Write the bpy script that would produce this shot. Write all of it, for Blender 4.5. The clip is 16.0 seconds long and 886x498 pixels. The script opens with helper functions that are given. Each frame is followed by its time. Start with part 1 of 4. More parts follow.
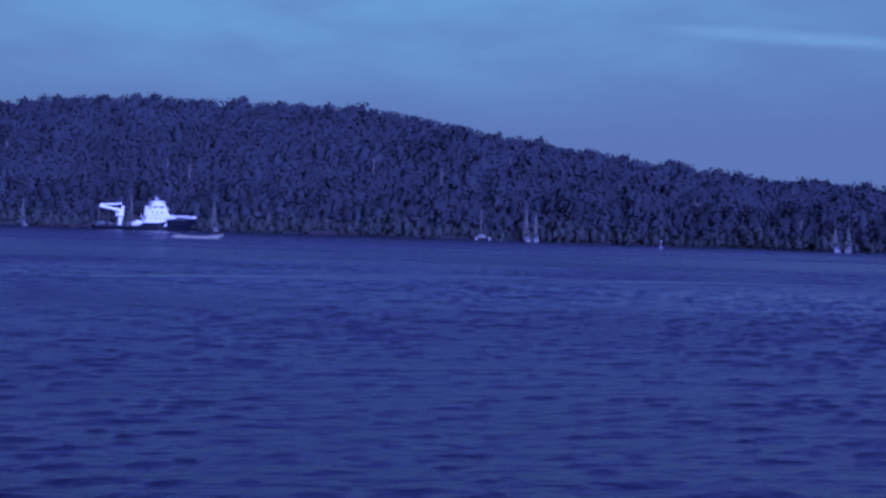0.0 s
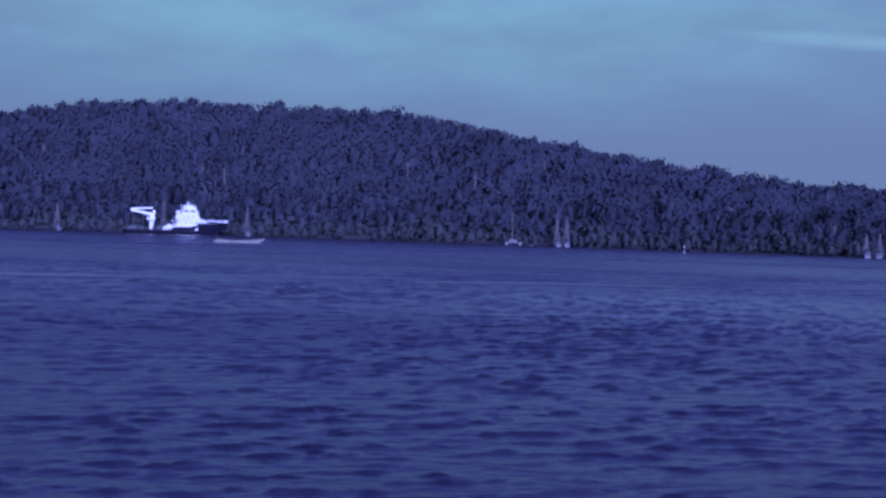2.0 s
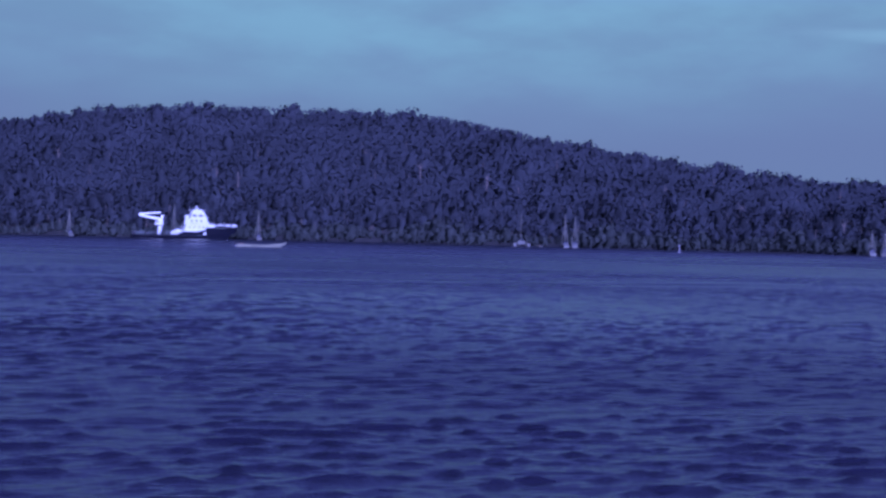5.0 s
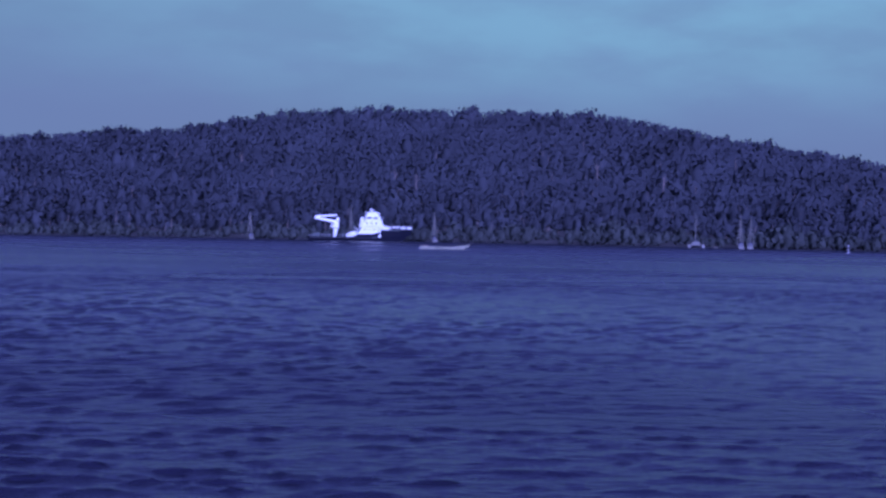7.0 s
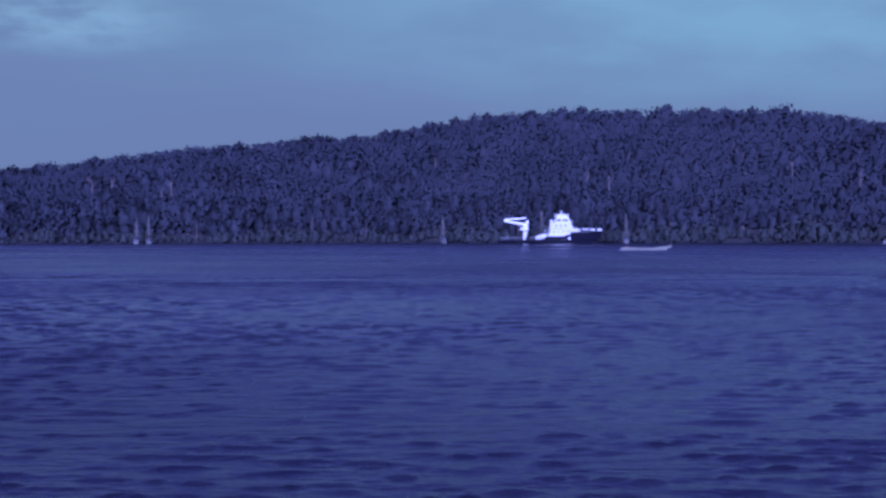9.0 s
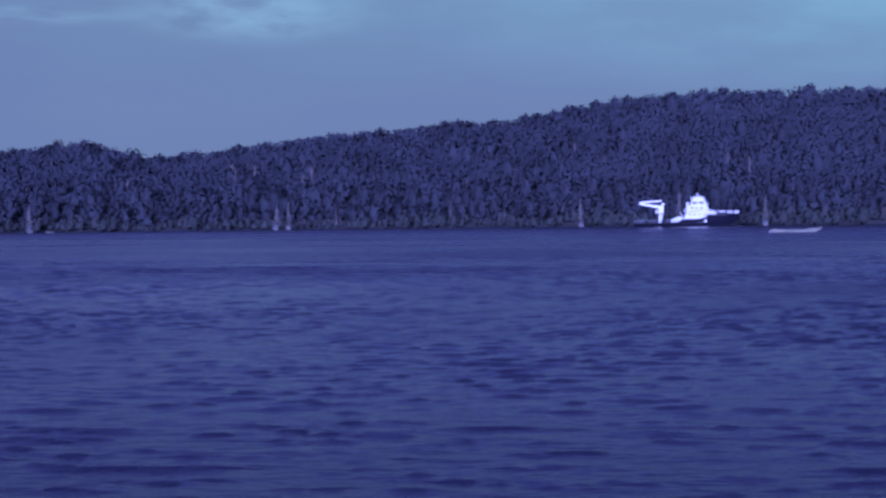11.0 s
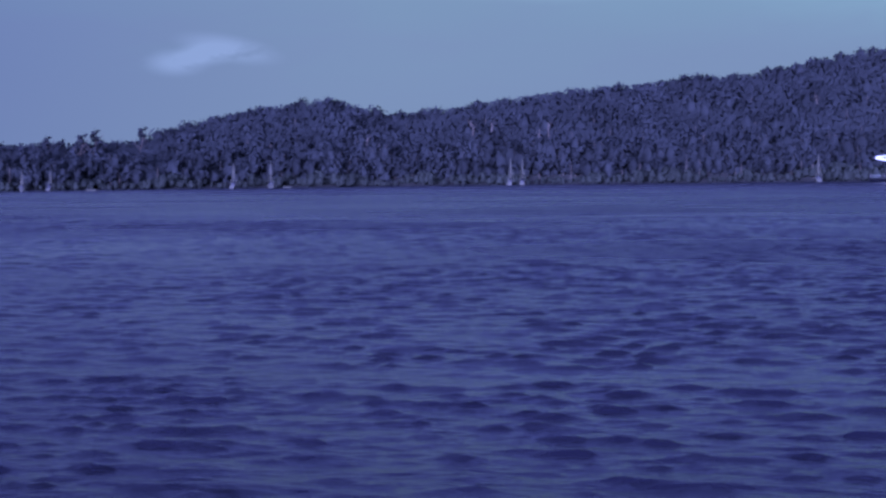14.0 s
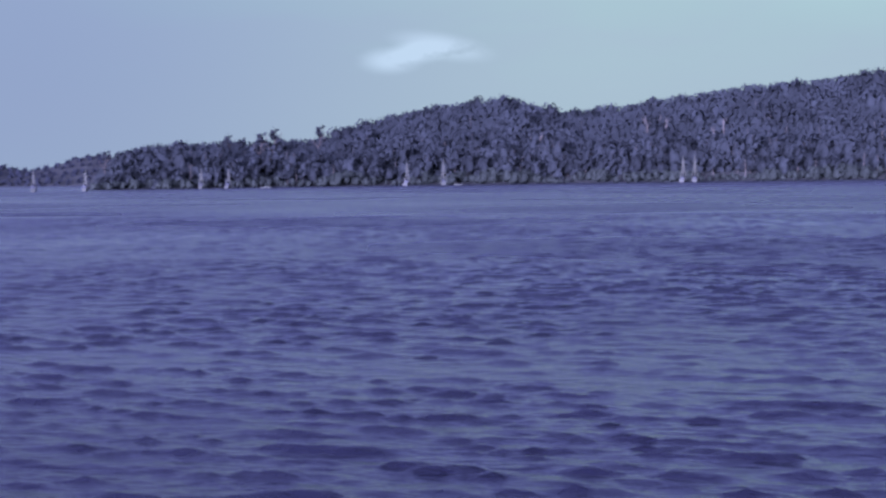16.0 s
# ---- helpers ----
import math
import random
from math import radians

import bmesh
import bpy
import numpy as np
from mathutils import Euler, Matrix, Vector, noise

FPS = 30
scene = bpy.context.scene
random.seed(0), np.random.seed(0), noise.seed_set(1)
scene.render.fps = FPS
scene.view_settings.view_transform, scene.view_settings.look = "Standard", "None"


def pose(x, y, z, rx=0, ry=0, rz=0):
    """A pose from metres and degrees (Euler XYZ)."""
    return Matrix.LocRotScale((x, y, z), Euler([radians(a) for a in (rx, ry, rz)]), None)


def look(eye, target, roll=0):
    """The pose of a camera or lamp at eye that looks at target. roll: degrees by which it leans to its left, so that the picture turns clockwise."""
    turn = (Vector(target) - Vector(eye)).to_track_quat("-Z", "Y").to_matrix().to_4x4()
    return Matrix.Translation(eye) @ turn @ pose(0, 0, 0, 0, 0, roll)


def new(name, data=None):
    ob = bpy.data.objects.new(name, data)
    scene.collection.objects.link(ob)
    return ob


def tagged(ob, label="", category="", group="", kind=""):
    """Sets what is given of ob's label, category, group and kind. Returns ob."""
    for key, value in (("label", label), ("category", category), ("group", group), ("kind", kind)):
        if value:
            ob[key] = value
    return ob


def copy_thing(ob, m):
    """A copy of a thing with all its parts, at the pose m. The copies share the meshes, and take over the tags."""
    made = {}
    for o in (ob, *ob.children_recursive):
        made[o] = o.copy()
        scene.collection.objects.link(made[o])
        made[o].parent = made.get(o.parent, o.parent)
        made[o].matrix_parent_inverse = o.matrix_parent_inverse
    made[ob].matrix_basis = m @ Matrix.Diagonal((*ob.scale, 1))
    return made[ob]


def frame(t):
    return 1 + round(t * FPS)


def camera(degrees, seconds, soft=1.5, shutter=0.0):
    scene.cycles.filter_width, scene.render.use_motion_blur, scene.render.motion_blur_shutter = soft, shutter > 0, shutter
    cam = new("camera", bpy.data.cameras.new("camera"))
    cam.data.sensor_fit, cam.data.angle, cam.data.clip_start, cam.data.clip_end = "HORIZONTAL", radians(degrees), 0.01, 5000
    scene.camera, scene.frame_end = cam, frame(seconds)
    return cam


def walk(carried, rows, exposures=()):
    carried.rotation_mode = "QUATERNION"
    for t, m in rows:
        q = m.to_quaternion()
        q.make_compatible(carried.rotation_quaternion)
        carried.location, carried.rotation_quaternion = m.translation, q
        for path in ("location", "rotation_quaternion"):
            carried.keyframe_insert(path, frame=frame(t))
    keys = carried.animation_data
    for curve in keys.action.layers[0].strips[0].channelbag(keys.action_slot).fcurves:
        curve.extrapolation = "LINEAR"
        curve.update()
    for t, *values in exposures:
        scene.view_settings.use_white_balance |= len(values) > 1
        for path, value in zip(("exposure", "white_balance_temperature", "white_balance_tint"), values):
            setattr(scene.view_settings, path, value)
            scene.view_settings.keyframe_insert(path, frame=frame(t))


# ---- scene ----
# The camera rides on a boat that runs along +x at 10 m/s, 4.6 m above the water, and pans left.
SPEED, EYE = 10.0, 4.6
cam = camera(28.46, 16.0, soft=2.7)
ROWS = [  # seconds, turn to the right, tilt up, lean (the picture turns clockwise)
    (0.0, 19.299, -0.672, 1.723), (0.5, 18.009, -0.661, 1.558), (1.0, 17.367, -0.655, 1.566),
    (1.5, 17.029, -0.617, 1.502), (2.0, 16.867, -0.548, 1.833), (2.5, 16.416, -0.538, 1.451),
    (3.0, 16.127, -0.494, 1.507), (3.5, 15.83, -0.472, 1.462), (4.0, 15.502, -0.442, 1.376),
    (4.5, 15.176, -0.437, 1.46), (5.0, 14.417, -0.492, 1.255), (5.2, 13.96, -0.547, 1.4),
    (7.3, 5.66, -0.568, 0.711), (7.5, 4.561, -0.592, 0.501), (8.0, 2.657, -0.585, 0.252),
    (8.5, 1.232, -0.56, 0.085), (9.0, -0.42, -0.512, -0.09), (11.3, -7.123, -1.074, -0.53),
    (11.5, -7.671, -1.111, -0.478), (12.0, -9.092, -1.236, -0.483), (12.5, -10.583, -1.556, -0.639),
    (13.0, -12.454, -1.934, -0.668), (13.5, -14.109, -2.223, -0.48), (14.0, -16.008, -2.393, -0.654),
    (14.5, -17.934, -2.432, -0.797), (15.0, -19.577, -2.401, -0.719), (15.5, -21.304, -2.38, -0.714),
    (16.0, -22.948, -2.42, -0.744),
]
# the film camera's automatic exposure and white balance
LOOK = [(0.0, -0.58, 3950, 81), (1.85, -0.58, 3950, 81), (2.0, -0.3, 4200, 79), (9.5, -0.3, 4200, 80), (12.0, -0.2, 4230, 79), (13.8, -0.14, 4230, 78),
        (14.0, 0.07, 4320, 73), (14.15, 0.1, 4360, 71), (14.3, 0.4, 4440, 62), (14.8, 0.84, 4730, 61), (16.0, 0.94, 4760, 61)]
walk(cam, [(t, pose(SPEED * t, 0, EYE, 90 + tilt, 0, -turn) @ pose(0, 0, 0, 0, 0, lean))
           for t, turn, tilt, lean in ROWS], LOOK)

# ---- light ----
SUN_AZ, SUN_EL = 191.0, 6.0     # degrees, clockwise from +y: behind the camera


def direction(az, el):
    a, e = radians(az), radians(el)
    return Vector((math.sin(a) * math.cos(e), math.cos(a) * math.cos(e), math.sin(e)))


sun_data = bpy.data.lights.new("sun", "SUN")
sun_data.energy, sun_data.angle, sun_data.color = 3.5, radians(20), (1.0, 0.97, 0.92)
sun = new("sun", sun_data)
sun.matrix_world = look(direction(SUN_AZ, SUN_EL) * 500, (0, 0, 0))

world = bpy.data.worlds.new("sky")
scene.world = world
world.use_nodes = True


def build_sky():
    """A hazy sky with thin cloud: streaks, a bank and one small bright cloud low over the hills."""
    nt = world.node_tree
    nt.nodes.clear()
    n, l = nt.nodes.new, nt.links.new
    sky = n("ShaderNodeTexSky")
    sky.sky_type, sky.sun_disc = "NISHITA", False
    sky.sun_elevation, sky.sun_rotation = radians(SUN_EL), radians(SUN_AZ)
    sky.dust_density, sky.ozone_density = 2.0, 1.5
    co = n("ShaderNodeTexCoord")

    def math_node(op, a, b):
        m = n("ShaderNodeMath")
        m.operation, m.use_clamp = op, op == "MULTIPLY"
        for i, v in enumerate((a, b)):
            if isinstance(v, (int, float)):
                m.inputs[i].default_value = v
            else:
                l(v, m.inputs[i])
        return m.outputs[0]

    def noise_band(scale, stretch, lo, hi, detail=5):
        mp = n("ShaderNodeMapping")
        mp.inputs["Scale"].default_value = (1, 1, stretch)
        l(co.outputs["Generated"], mp.inputs["Vector"])
        tex = n("ShaderNodeTexNoise")
        tex.inputs["Scale"].default_value, tex.inputs["Detail"].default_value = scale, detail
        l(mp.outputs[0], tex.inputs["Vector"])
        r = n("ShaderNodeMapRange")
        r.interpolation_type = "SMOOTHSTEP"
        r.inputs["From Min"].default_value, r.inputs["From Max"].default_value = lo, hi
        l(tex.outputs["Fac"], r.inputs["Value"])
        return r.outputs[0]

    def patch(az, el, half_az, half_el, slope=0.0):
        """A soft oval in the sky; half widths in degrees."""
        sub = n("ShaderNodeVectorMath")
        sub.operation = "SUBTRACT"
        l(co.outputs["Generated"], sub.inputs[0])
        sub.inputs[1].default_value = direction(az, el)
        mp = n("ShaderNodeMapping")
        mp.vector_type = "POINT"
        mp.inputs["Rotation"].default_value = (0, 0, radians(az))
        l(sub.outputs[0], mp.inputs["Vector"])
        tilt = n("ShaderNodeMapping")
        tilt.inputs["Rotation"].default_value = (0, radians(slope), 0)
        l(mp.outputs[0], tilt.inputs["Vector"])
        sc = n("ShaderNodeMapping")
        sc.inputs["Scale"].default_value = (1 / radians(half_az), 0, 1 / radians(half_el))
        l(tilt.outputs[0], sc.inputs["Vector"])
        ln = n("ShaderNodeVectorMath")
        ln.operation = "LENGTH"
        l(sc.outputs[0], ln.inputs[0])
        r = n("ShaderNodeMapRange")
        r.interpolation_type = "SMOOTHSTEP"
        for key, v in (("From Min", 1.0), ("From Max", 0.1), ("To Min", 0.0), ("To Max", 1.0)):
            r.inputs[key].default_value = v
        l(ln.outputs["Value"], r.inputs["Value"])
        return r.outputs[0]

    # thin overcast everywhere, thicker in places
    veil = noise_band(7.0, 4.0, 0.35, 0.75)
    puff = noise_band(38.0, 2.0, 0.28, 0.52)
    fine = noise_band(24.0, 6.0, 0.3, 0.75)
    small = math_node("MULTIPLY", math_node("ADD", patch(-22.9, 4.2, 2.1, 0.55, -10), math_node("ADD", patch(-24.6, 3.75, 1.3, 0.55), patch(-23.7, 4.0, 1.2, 0.45))), puff)
    streak = math_node("MULTIPLY", patch(31.0, 6.4, 6.6, 0.34, -3.5), math_node("ADD", math_node("MULTIPLY", fine, 0.5), 0.5))
    bank = math_node("MULTIPLY", patch(-12.5, 6.8, 5.0, 1.4), noise_band(30.0, 3.0, 0.3, 0.62))
    bank2 = math_node("MULTIPLY", patch(-20.0, 6.6, 6.0, 0.5), fine)
    mix = n("ShaderNodeMix")
    mix.data_type = "RGBA"
    high = n("ShaderNodeMix")           # thin grey overcast higher up
    high.data_type = "RGBA"
    high.inputs["Factor"].default_value, high.inputs["B"].default_value = 0.5, (2.48, 2.0, 3.4, 1)
    l(sky.outputs[0], high.inputs["A"])
    l(high.outputs["Result"], mix.inputs["A"])
    # the veil: greyer towards the horizon and where it is thick
    sep = n("ShaderNodeSeparateXYZ")
    l(co.outputs["Generated"], sep.inputs[0])
    up = n("ShaderNodeMapRange")
    up.interpolation_type = "SMOOTHSTEP"
    up.inputs["From Min"].default_value, up.inputs["From Max"].default_value = 0.03, 0.17
    l(sep.outputs["Z"], up.inputs["Value"])
    haze = n("ShaderNodeMapRange")
    haze.interpolation_type = "SMOOTHSTEP"
    for key, v in (("From Min", 0.128), ("From Max", 0.17), ("To Min", 0.96), ("To Max", 0.16)):
        haze.inputs[key].default_value = v
    l(sep.outputs["Z"], haze.inputs["Value"])
    l(haze.outputs[0], mix.inputs["Factor"])
    thick = math_node("SUBTRACT", up.outputs[0], math_node("MULTIPLY", veil, 0.55))
    tone = n("ShaderNodeMix")
    tone.data_type = "RGBA"
    tone.inputs["A"].default_value, tone.inputs["B"].default_value = (2.17, 2.92, 1.55, 1), (2.18, 3.35, 1.54, 1)
    l(thick, tone.inputs["Factor"])
    # thinner, brighter veil over the middle of the hill
    thin = n("ShaderNodeMix")
    thin.data_type = "RGBA"
    thin.inputs["B"].default_value = (3.1, 5.7, 2.2, 1)
    l(tone.outputs["Result"], thin.inputs["A"])
    l(math_node("MULTIPLY", patch(15.0, 7.3, 33.0, 4.8), math_node("ADD", 0.42, math_node("MULTIPLY", noise_band(13.0, 3.0, 0.3, 0.68), 0.42))), thin.inputs["Factor"])
    # a thicker, greyer bank low over the far headland
    dim = n("ShaderNodeMix")
    dim.data_type = "RGBA"
    dim.inputs["B"].default_value = (1.42, 1.85, 1.42, 1)
    l(thin.outputs["Result"], dim.inputs["A"])
    l(math_node("MULTIPLY", patch(-40.0, 4.0, 23.0, 14.0), 0.8), dim.inputs["Factor"])
    l(dim.outputs["Result"], mix.inputs["B"])
    thin_cloud = math_node("ADD", math_node("MULTIPLY", streak, 0.62),
                           math_node("ADD", math_node("MULTIPLY", bank, 0.5), math_node("MULTIPLY", bank2, 0.35)))
    wisps = n("ShaderNodeMix")
    wisps.data_type = "RGBA"
    wisps.inputs["B"].default_value = (4.2, 7.0, 2.7, 1)
    l(mix.outputs["Result"], wisps.inputs["A"])
    l(thin_cloud, wisps.inputs["Factor"])
    mix2 = n("ShaderNodeMix")
    mix2.data_type = "RGBA"
    mix2.inputs["B"].default_value = (4.5, 5.7, 3.3, 1)
    l(wisps.outputs["Result"], mix2.inputs["A"])
    l(math_node("MULTIPLY", small, 0.36), mix2.inputs["Factor"])
    # the bright hazy sky round the low sun, behind the camera
    def ramp(socket, lo, hi):
        r = n("ShaderNodeMapRange")
        r.interpolation_type = "SMOOTHSTEP"
        r.inputs["From Min"].default_value, r.inputs["From Max"].default_value = lo, hi
        l(socket, r.inputs["Value"])
        return r.outputs[0]
    glow = math_node("MULTIPLY", ramp(sep.outputs["Y"], -0.1, -0.95), ramp(sep.outputs["Z"], 0.85, 0.05))
    mix3 = n("ShaderNodeMix")
    mix3.data_type = "RGBA"
    mix3.inputs["B"].default_value = (10.0, 10.0, 9.3, 1)
    l(mix2.outputs["Result"], mix3.inputs["A"])
    l(glow, mix3.inputs["Factor"])
    bg = n("ShaderNodeBackground")
    bg.inputs["Strength"].default_value = 0.10
    l(mix3.outputs["Result"], bg.inputs["Color"])
    out = n("ShaderNodeOutputWorld")
    l(bg.outputs[0], out.inputs["Surface"])


build_sky()

# ---- materials ----


def material(name, colour, rough=0.6, metal=0.0, vary=0.15, scale=3.0, bump=0.0, grain=40.0, island=0.0, thing=0.0, spec=0.5, thin=0.0, stem=0.0):
    """A surface with stains at one scale and grain at another; island, thing and stem vary it from piece to piece and tree to tree."""
    m = bpy.data.materials.new(name)
    m.use_nodes = True
    nt = m.node_tree
    n, l = nt.nodes.new, nt.links.new
    bsdf = nt.nodes["Principled BSDF"]
    bsdf.inputs["Roughness"].default_value, bsdf.inputs["Metallic"].default_value = rough, metal
    bsdf.inputs["Specular IOR Level"].default_value = spec
    co = n("ShaderNodeTexCoord")
    big, fine = n("ShaderNodeTexNoise"), n("ShaderNodeTexNoise")
    big.inputs["Scale"].default_value, fine.inputs["Scale"].default_value = scale, grain
    big.inputs["Detail"].default_value = 4
    for tex in (big, fine):
        l(co.outputs["Object"], tex.inputs["Vector"])
    total = n("ShaderNodeMath")
    total.operation = "MULTIPLY_ADD"
    l(fine.outputs["Fac"], total.inputs[0])
    total.inputs[1].default_value = 0.4
    l(big.outputs["Fac"], total.inputs[2])
    last = total.outputs[0]
    if island or thing or stem:
        geo, info, tint = n("ShaderNodeNewGeometry"), n("ShaderNodeObjectInfo"), n("ShaderNodeAttribute")
        tint.attribute_name = "tint"
        for socket, amount in ((geo.outputs["Random Per Island"], island), (info.outputs["Random"], thing), (tint.outputs["Fac"], stem)):
            if not amount:
                continue
            add = n("ShaderNodeMath")
            add.operation = "MULTIPLY_ADD"
            l(socket, add.inputs[0])
            add.inputs[1].default_value = amount
            l(last, add.inputs[2])
            last = add.outputs[0]
    rng = n("ShaderNodeMapRange")
    rng.inputs["From Min"].default_value, rng.inputs["From Max"].default_value = 0.4, 1.0 + island + thing + stem
    rng.inputs["To Min"].default_value, rng.inputs["To Max"].default_value = 1 - vary, 1 + vary
    l(last, rng.inputs["Value"])
    mul = n("ShaderNodeVectorMath")
    mul.operation = "SCALE"
    mul.inputs[0].default_value = colour
    l(rng.outputs[0], mul.inputs["Scale"])
    l(mul.outputs[0], bsdf.inputs["Base Color"])
    if thin:
        leaf, both = n("ShaderNodeBsdfTranslucent"), n("ShaderNodeMixShader")
        l(mul.outputs[0], leaf.inputs["Color"])
        both.inputs[0].default_value = thin
        l(bsdf.outputs[0], both.inputs[1])
        l(leaf.outputs[0], both.inputs[2])
        l(both.outputs[0], nt.nodes["Material Output"].inputs["Surface"])
    if bump:
        b = n("ShaderNodeBump")
        b.inputs["Strength"].default_value = bump
        b.inputs["Distance"].default_value = 0.05
        l(total.outputs[0], b.inputs["Height"])
        l(b.outputs[0], bsdf.inputs["Normal"])
    return m


LEAF = material("leaves", (0.099, 0.113, 0.121), 0.85, vary=0.46, scale=0.05, grain=0.25, island=0.04, thing=0.6, spec=0.05, thin=0.5)
WOOD_LEAF = material("slope_leaves", (0.099, 0.113, 0.121), 0.85, vary=0.46, scale=0.05, grain=0.25, island=0.04, stem=0.6, spec=0.05, thin=0.5)
MANGROVE = material("shore_leaves", (0.112, 0.132, 0.116), 0.85, vary=0.28, scale=0.05, grain=0.3, island=0.04, stem=0.5, spec=0.05, thin=0.5)
# far woods: distance haze painted into the leaf colour as extra blue
FAR_HAZE_LEAF = material("far_leaves_haze_tint", (0.085, 0.095, 0.12), 0.8, vary=0.2, scale=0.03, grain=0.2, island=0.05, spec=0.05, thin=0.5)
EARTH = material("forest_floor", (0.05, 0.054, 0.05), 0.95, vary=0.4, scale=0.1, grain=1.0, bump=0.4)
BARK = material("bark", (0.13, 0.11, 0.09), 0.9, vary=0.35, scale=0.6, grain=5, bump=0.4)
PALE_BARK = material("pale_bark", (0.19, 0.17, 0.14), 0.9, vary=0.3, scale=0.4, grain=4, bump=0.3)
SHIP_WHITE = material("ship_white_paint", (0.82, 0.88, 0.76), 0.35, vary=0.04, scale=0.4, grain=6)
SHIP_BLUE = material("ship_blue_hull_paint", (0.006, 0.0075, 0.016), 0.6, vary=0.25, scale=0.3, grain=3, bump=0.05, spec=0.25)
DECK = material("green_steel_deck", (0.06, 0.08, 0.07), 0.7, vary=0.3, scale=0.5, grain=5)
GREY = material("grey_paint", (0.3, 0.31, 0.32), 0.5, vary=0.2, scale=0.8, grain=8)
DARK = material("dark_window_glass", (0.015, 0.017, 0.02), 0.12, vary=0.2, scale=1, grain=4)
STEEL = material("steel", (0.25, 0.26, 0.27), 0.45, 0.6, vary=0.2, scale=2, grain=20)
RUBBER = material("black_rubber", (0.02, 0.02, 0.02), 0.8, vary=0.3, scale=2, grain=20)
GEL = material("yacht_gelcoat", (0.11, 0.12, 0.095), 0.5, vary=0.15, scale=1, grain=8, thing=0.6)
LAUNCH = material("launch_paint", (0.25, 0.27, 0.18), 0.65, vary=0.3, scale=0.6, grain=5, bump=0.05)
TIMBER = material("weathered_timber", (0.2, 0.15, 0.1), 0.8, vary=0.3, scale=1.2, grain=12, bump=0.2)
ALU = material("mast_aluminium", (0.19, 0.2, 0.155), 0.6, 0.0, vary=0.1, scale=1, grain=10)
CANVAS = material("sail_cover_canvas", (0.11, 0.12, 0.15), 0.85, vary=0.2, scale=1.5, grain=20, thing=0.5)


def water_material(name, ruffle=1.0):
    m = bpy.data.materials.new(name)
    m.use_nodes = True
    nt = m.node_tree
    n, l = nt.nodes.new, nt.links.new
    bsdf = nt.nodes["Principled BSDF"]
    bsdf.inputs["Base Color"].default_value = (0.0165, 0.0175, 0.034, 1)
    bsdf.inputs["IOR"].default_value = 1.333
    co = n("ShaderNodeTexCoord")
    heights = []
    for scale, turn, stretch, detail in ((3.5, 10, 1.6, 3.0), (0.9, -8, 1.8, 2.0)):
        mp = n("ShaderNodeMapping")
        mp.inputs["Rotation"].default_value = (0, 0, radians(turn))
        mp.inputs["Scale"].default_value = (1 / stretch, 1, 1)
        l(co.outputs["Object"], mp.inputs["Vector"])
        tex = n("ShaderNodeTexNoise")
        tex.inputs["Scale"].default_value, tex.inputs["Detail"].default_value = scale, detail
        l(mp.outputs[0], tex.inputs["Vector"])
        heights.append(tex.outputs["Fac"])
    add = n("ShaderNodeMath")
    add.operation = "MULTIPLY_ADD"
    l(heights[1], add.inputs[0])
    add.inputs[1].default_value = 2.6
    l(heights[0], add.inputs[2])
    # wind patches: ruffled and smoother water
    wind = n("ShaderNodeTexNoise")
    wind.inputs["Scale"].default_value, wind.inputs["Detail"].default_value = 0.014, 3
    l(co.outputs["Object"], wind.inputs["Vector"])
    r = n("ShaderNodeMapRange")
    r.inputs["From Min"].default_value, r.inputs["From Max"].default_value = 0.35, 0.65
    r.inputs["To Min"].default_value, r.inputs["To Max"].default_value = 0.42, 0.9
    l(wind.outputs["Fac"], r.inputs["Value"])
    # the ripples further out
    sep = n("ShaderNodeSeparateXYZ")
    l(co.outputs["Object"], sep.inputs[0])
    calm = n("ShaderNodeMapRange")
    calm.inputs["From Min"].default_value, calm.inputs["From Max"].default_value = 150.0, 230.0
    calm.inputs["To Min"].default_value, calm.inputs["To Max"].default_value = 1.0, 1.5
    l(sep.outputs["Y"], calm.inputs["Value"])
    force = n("ShaderNodeMath")
    force.operation = "MULTIPLY"
    l(r.outputs[0], force.inputs[0])
    l(calm.outputs[0], force.inputs[1])
    b = n("ShaderNodeBump")
    b.inputs["Distance"].default_value = 0.14 * ruffle
    l(force.outputs[0], b.inputs["Strength"])
    l(add.outputs[0], b.inputs["Height"])
    l(b.outputs[0], bsdf.inputs["Normal"])
    r2 = n("ShaderNodeMapRange")
    r2.inputs["From Min"].default_value, r2.inputs["From Max"].default_value = 0.3, 0.7
    r2.inputs["To Min"].default_value, r2.inputs["To Max"].default_value = 0.16, 0.34
    l(wind.outputs["Fac"], r2.inputs["Value"])
    l(r2.outputs[0], bsdf.inputs["Roughness"])
    return m


WATER, SLICK = water_material("sea_water"), water_material("smooth_wake_water", 0.3)

# ---- mesh helpers ----


def mesh_object(name, verts, faces, mat, parent=None, label="", smooth=False, normals=None, tint=None):
    me = bpy.data.meshes.new(name)
    me.from_pydata(verts, [], [f[:3] if f[2] == f[-1] else f for f in faces])
    me.materials.append(mat)
    if normals is not None:
        smooth = True
        me.normals_split_custom_set_from_vertices(normals)
    if tint is not None:
        me.attributes.new("tint", "FLOAT", "POINT").data.foreach_set("value", tint)
    if smooth:
        me.polygons.foreach_set("use_smooth", [True] * len(me.polygons))
    ob = new(name, me)
    ob.parent = parent
    return tagged(ob, label)


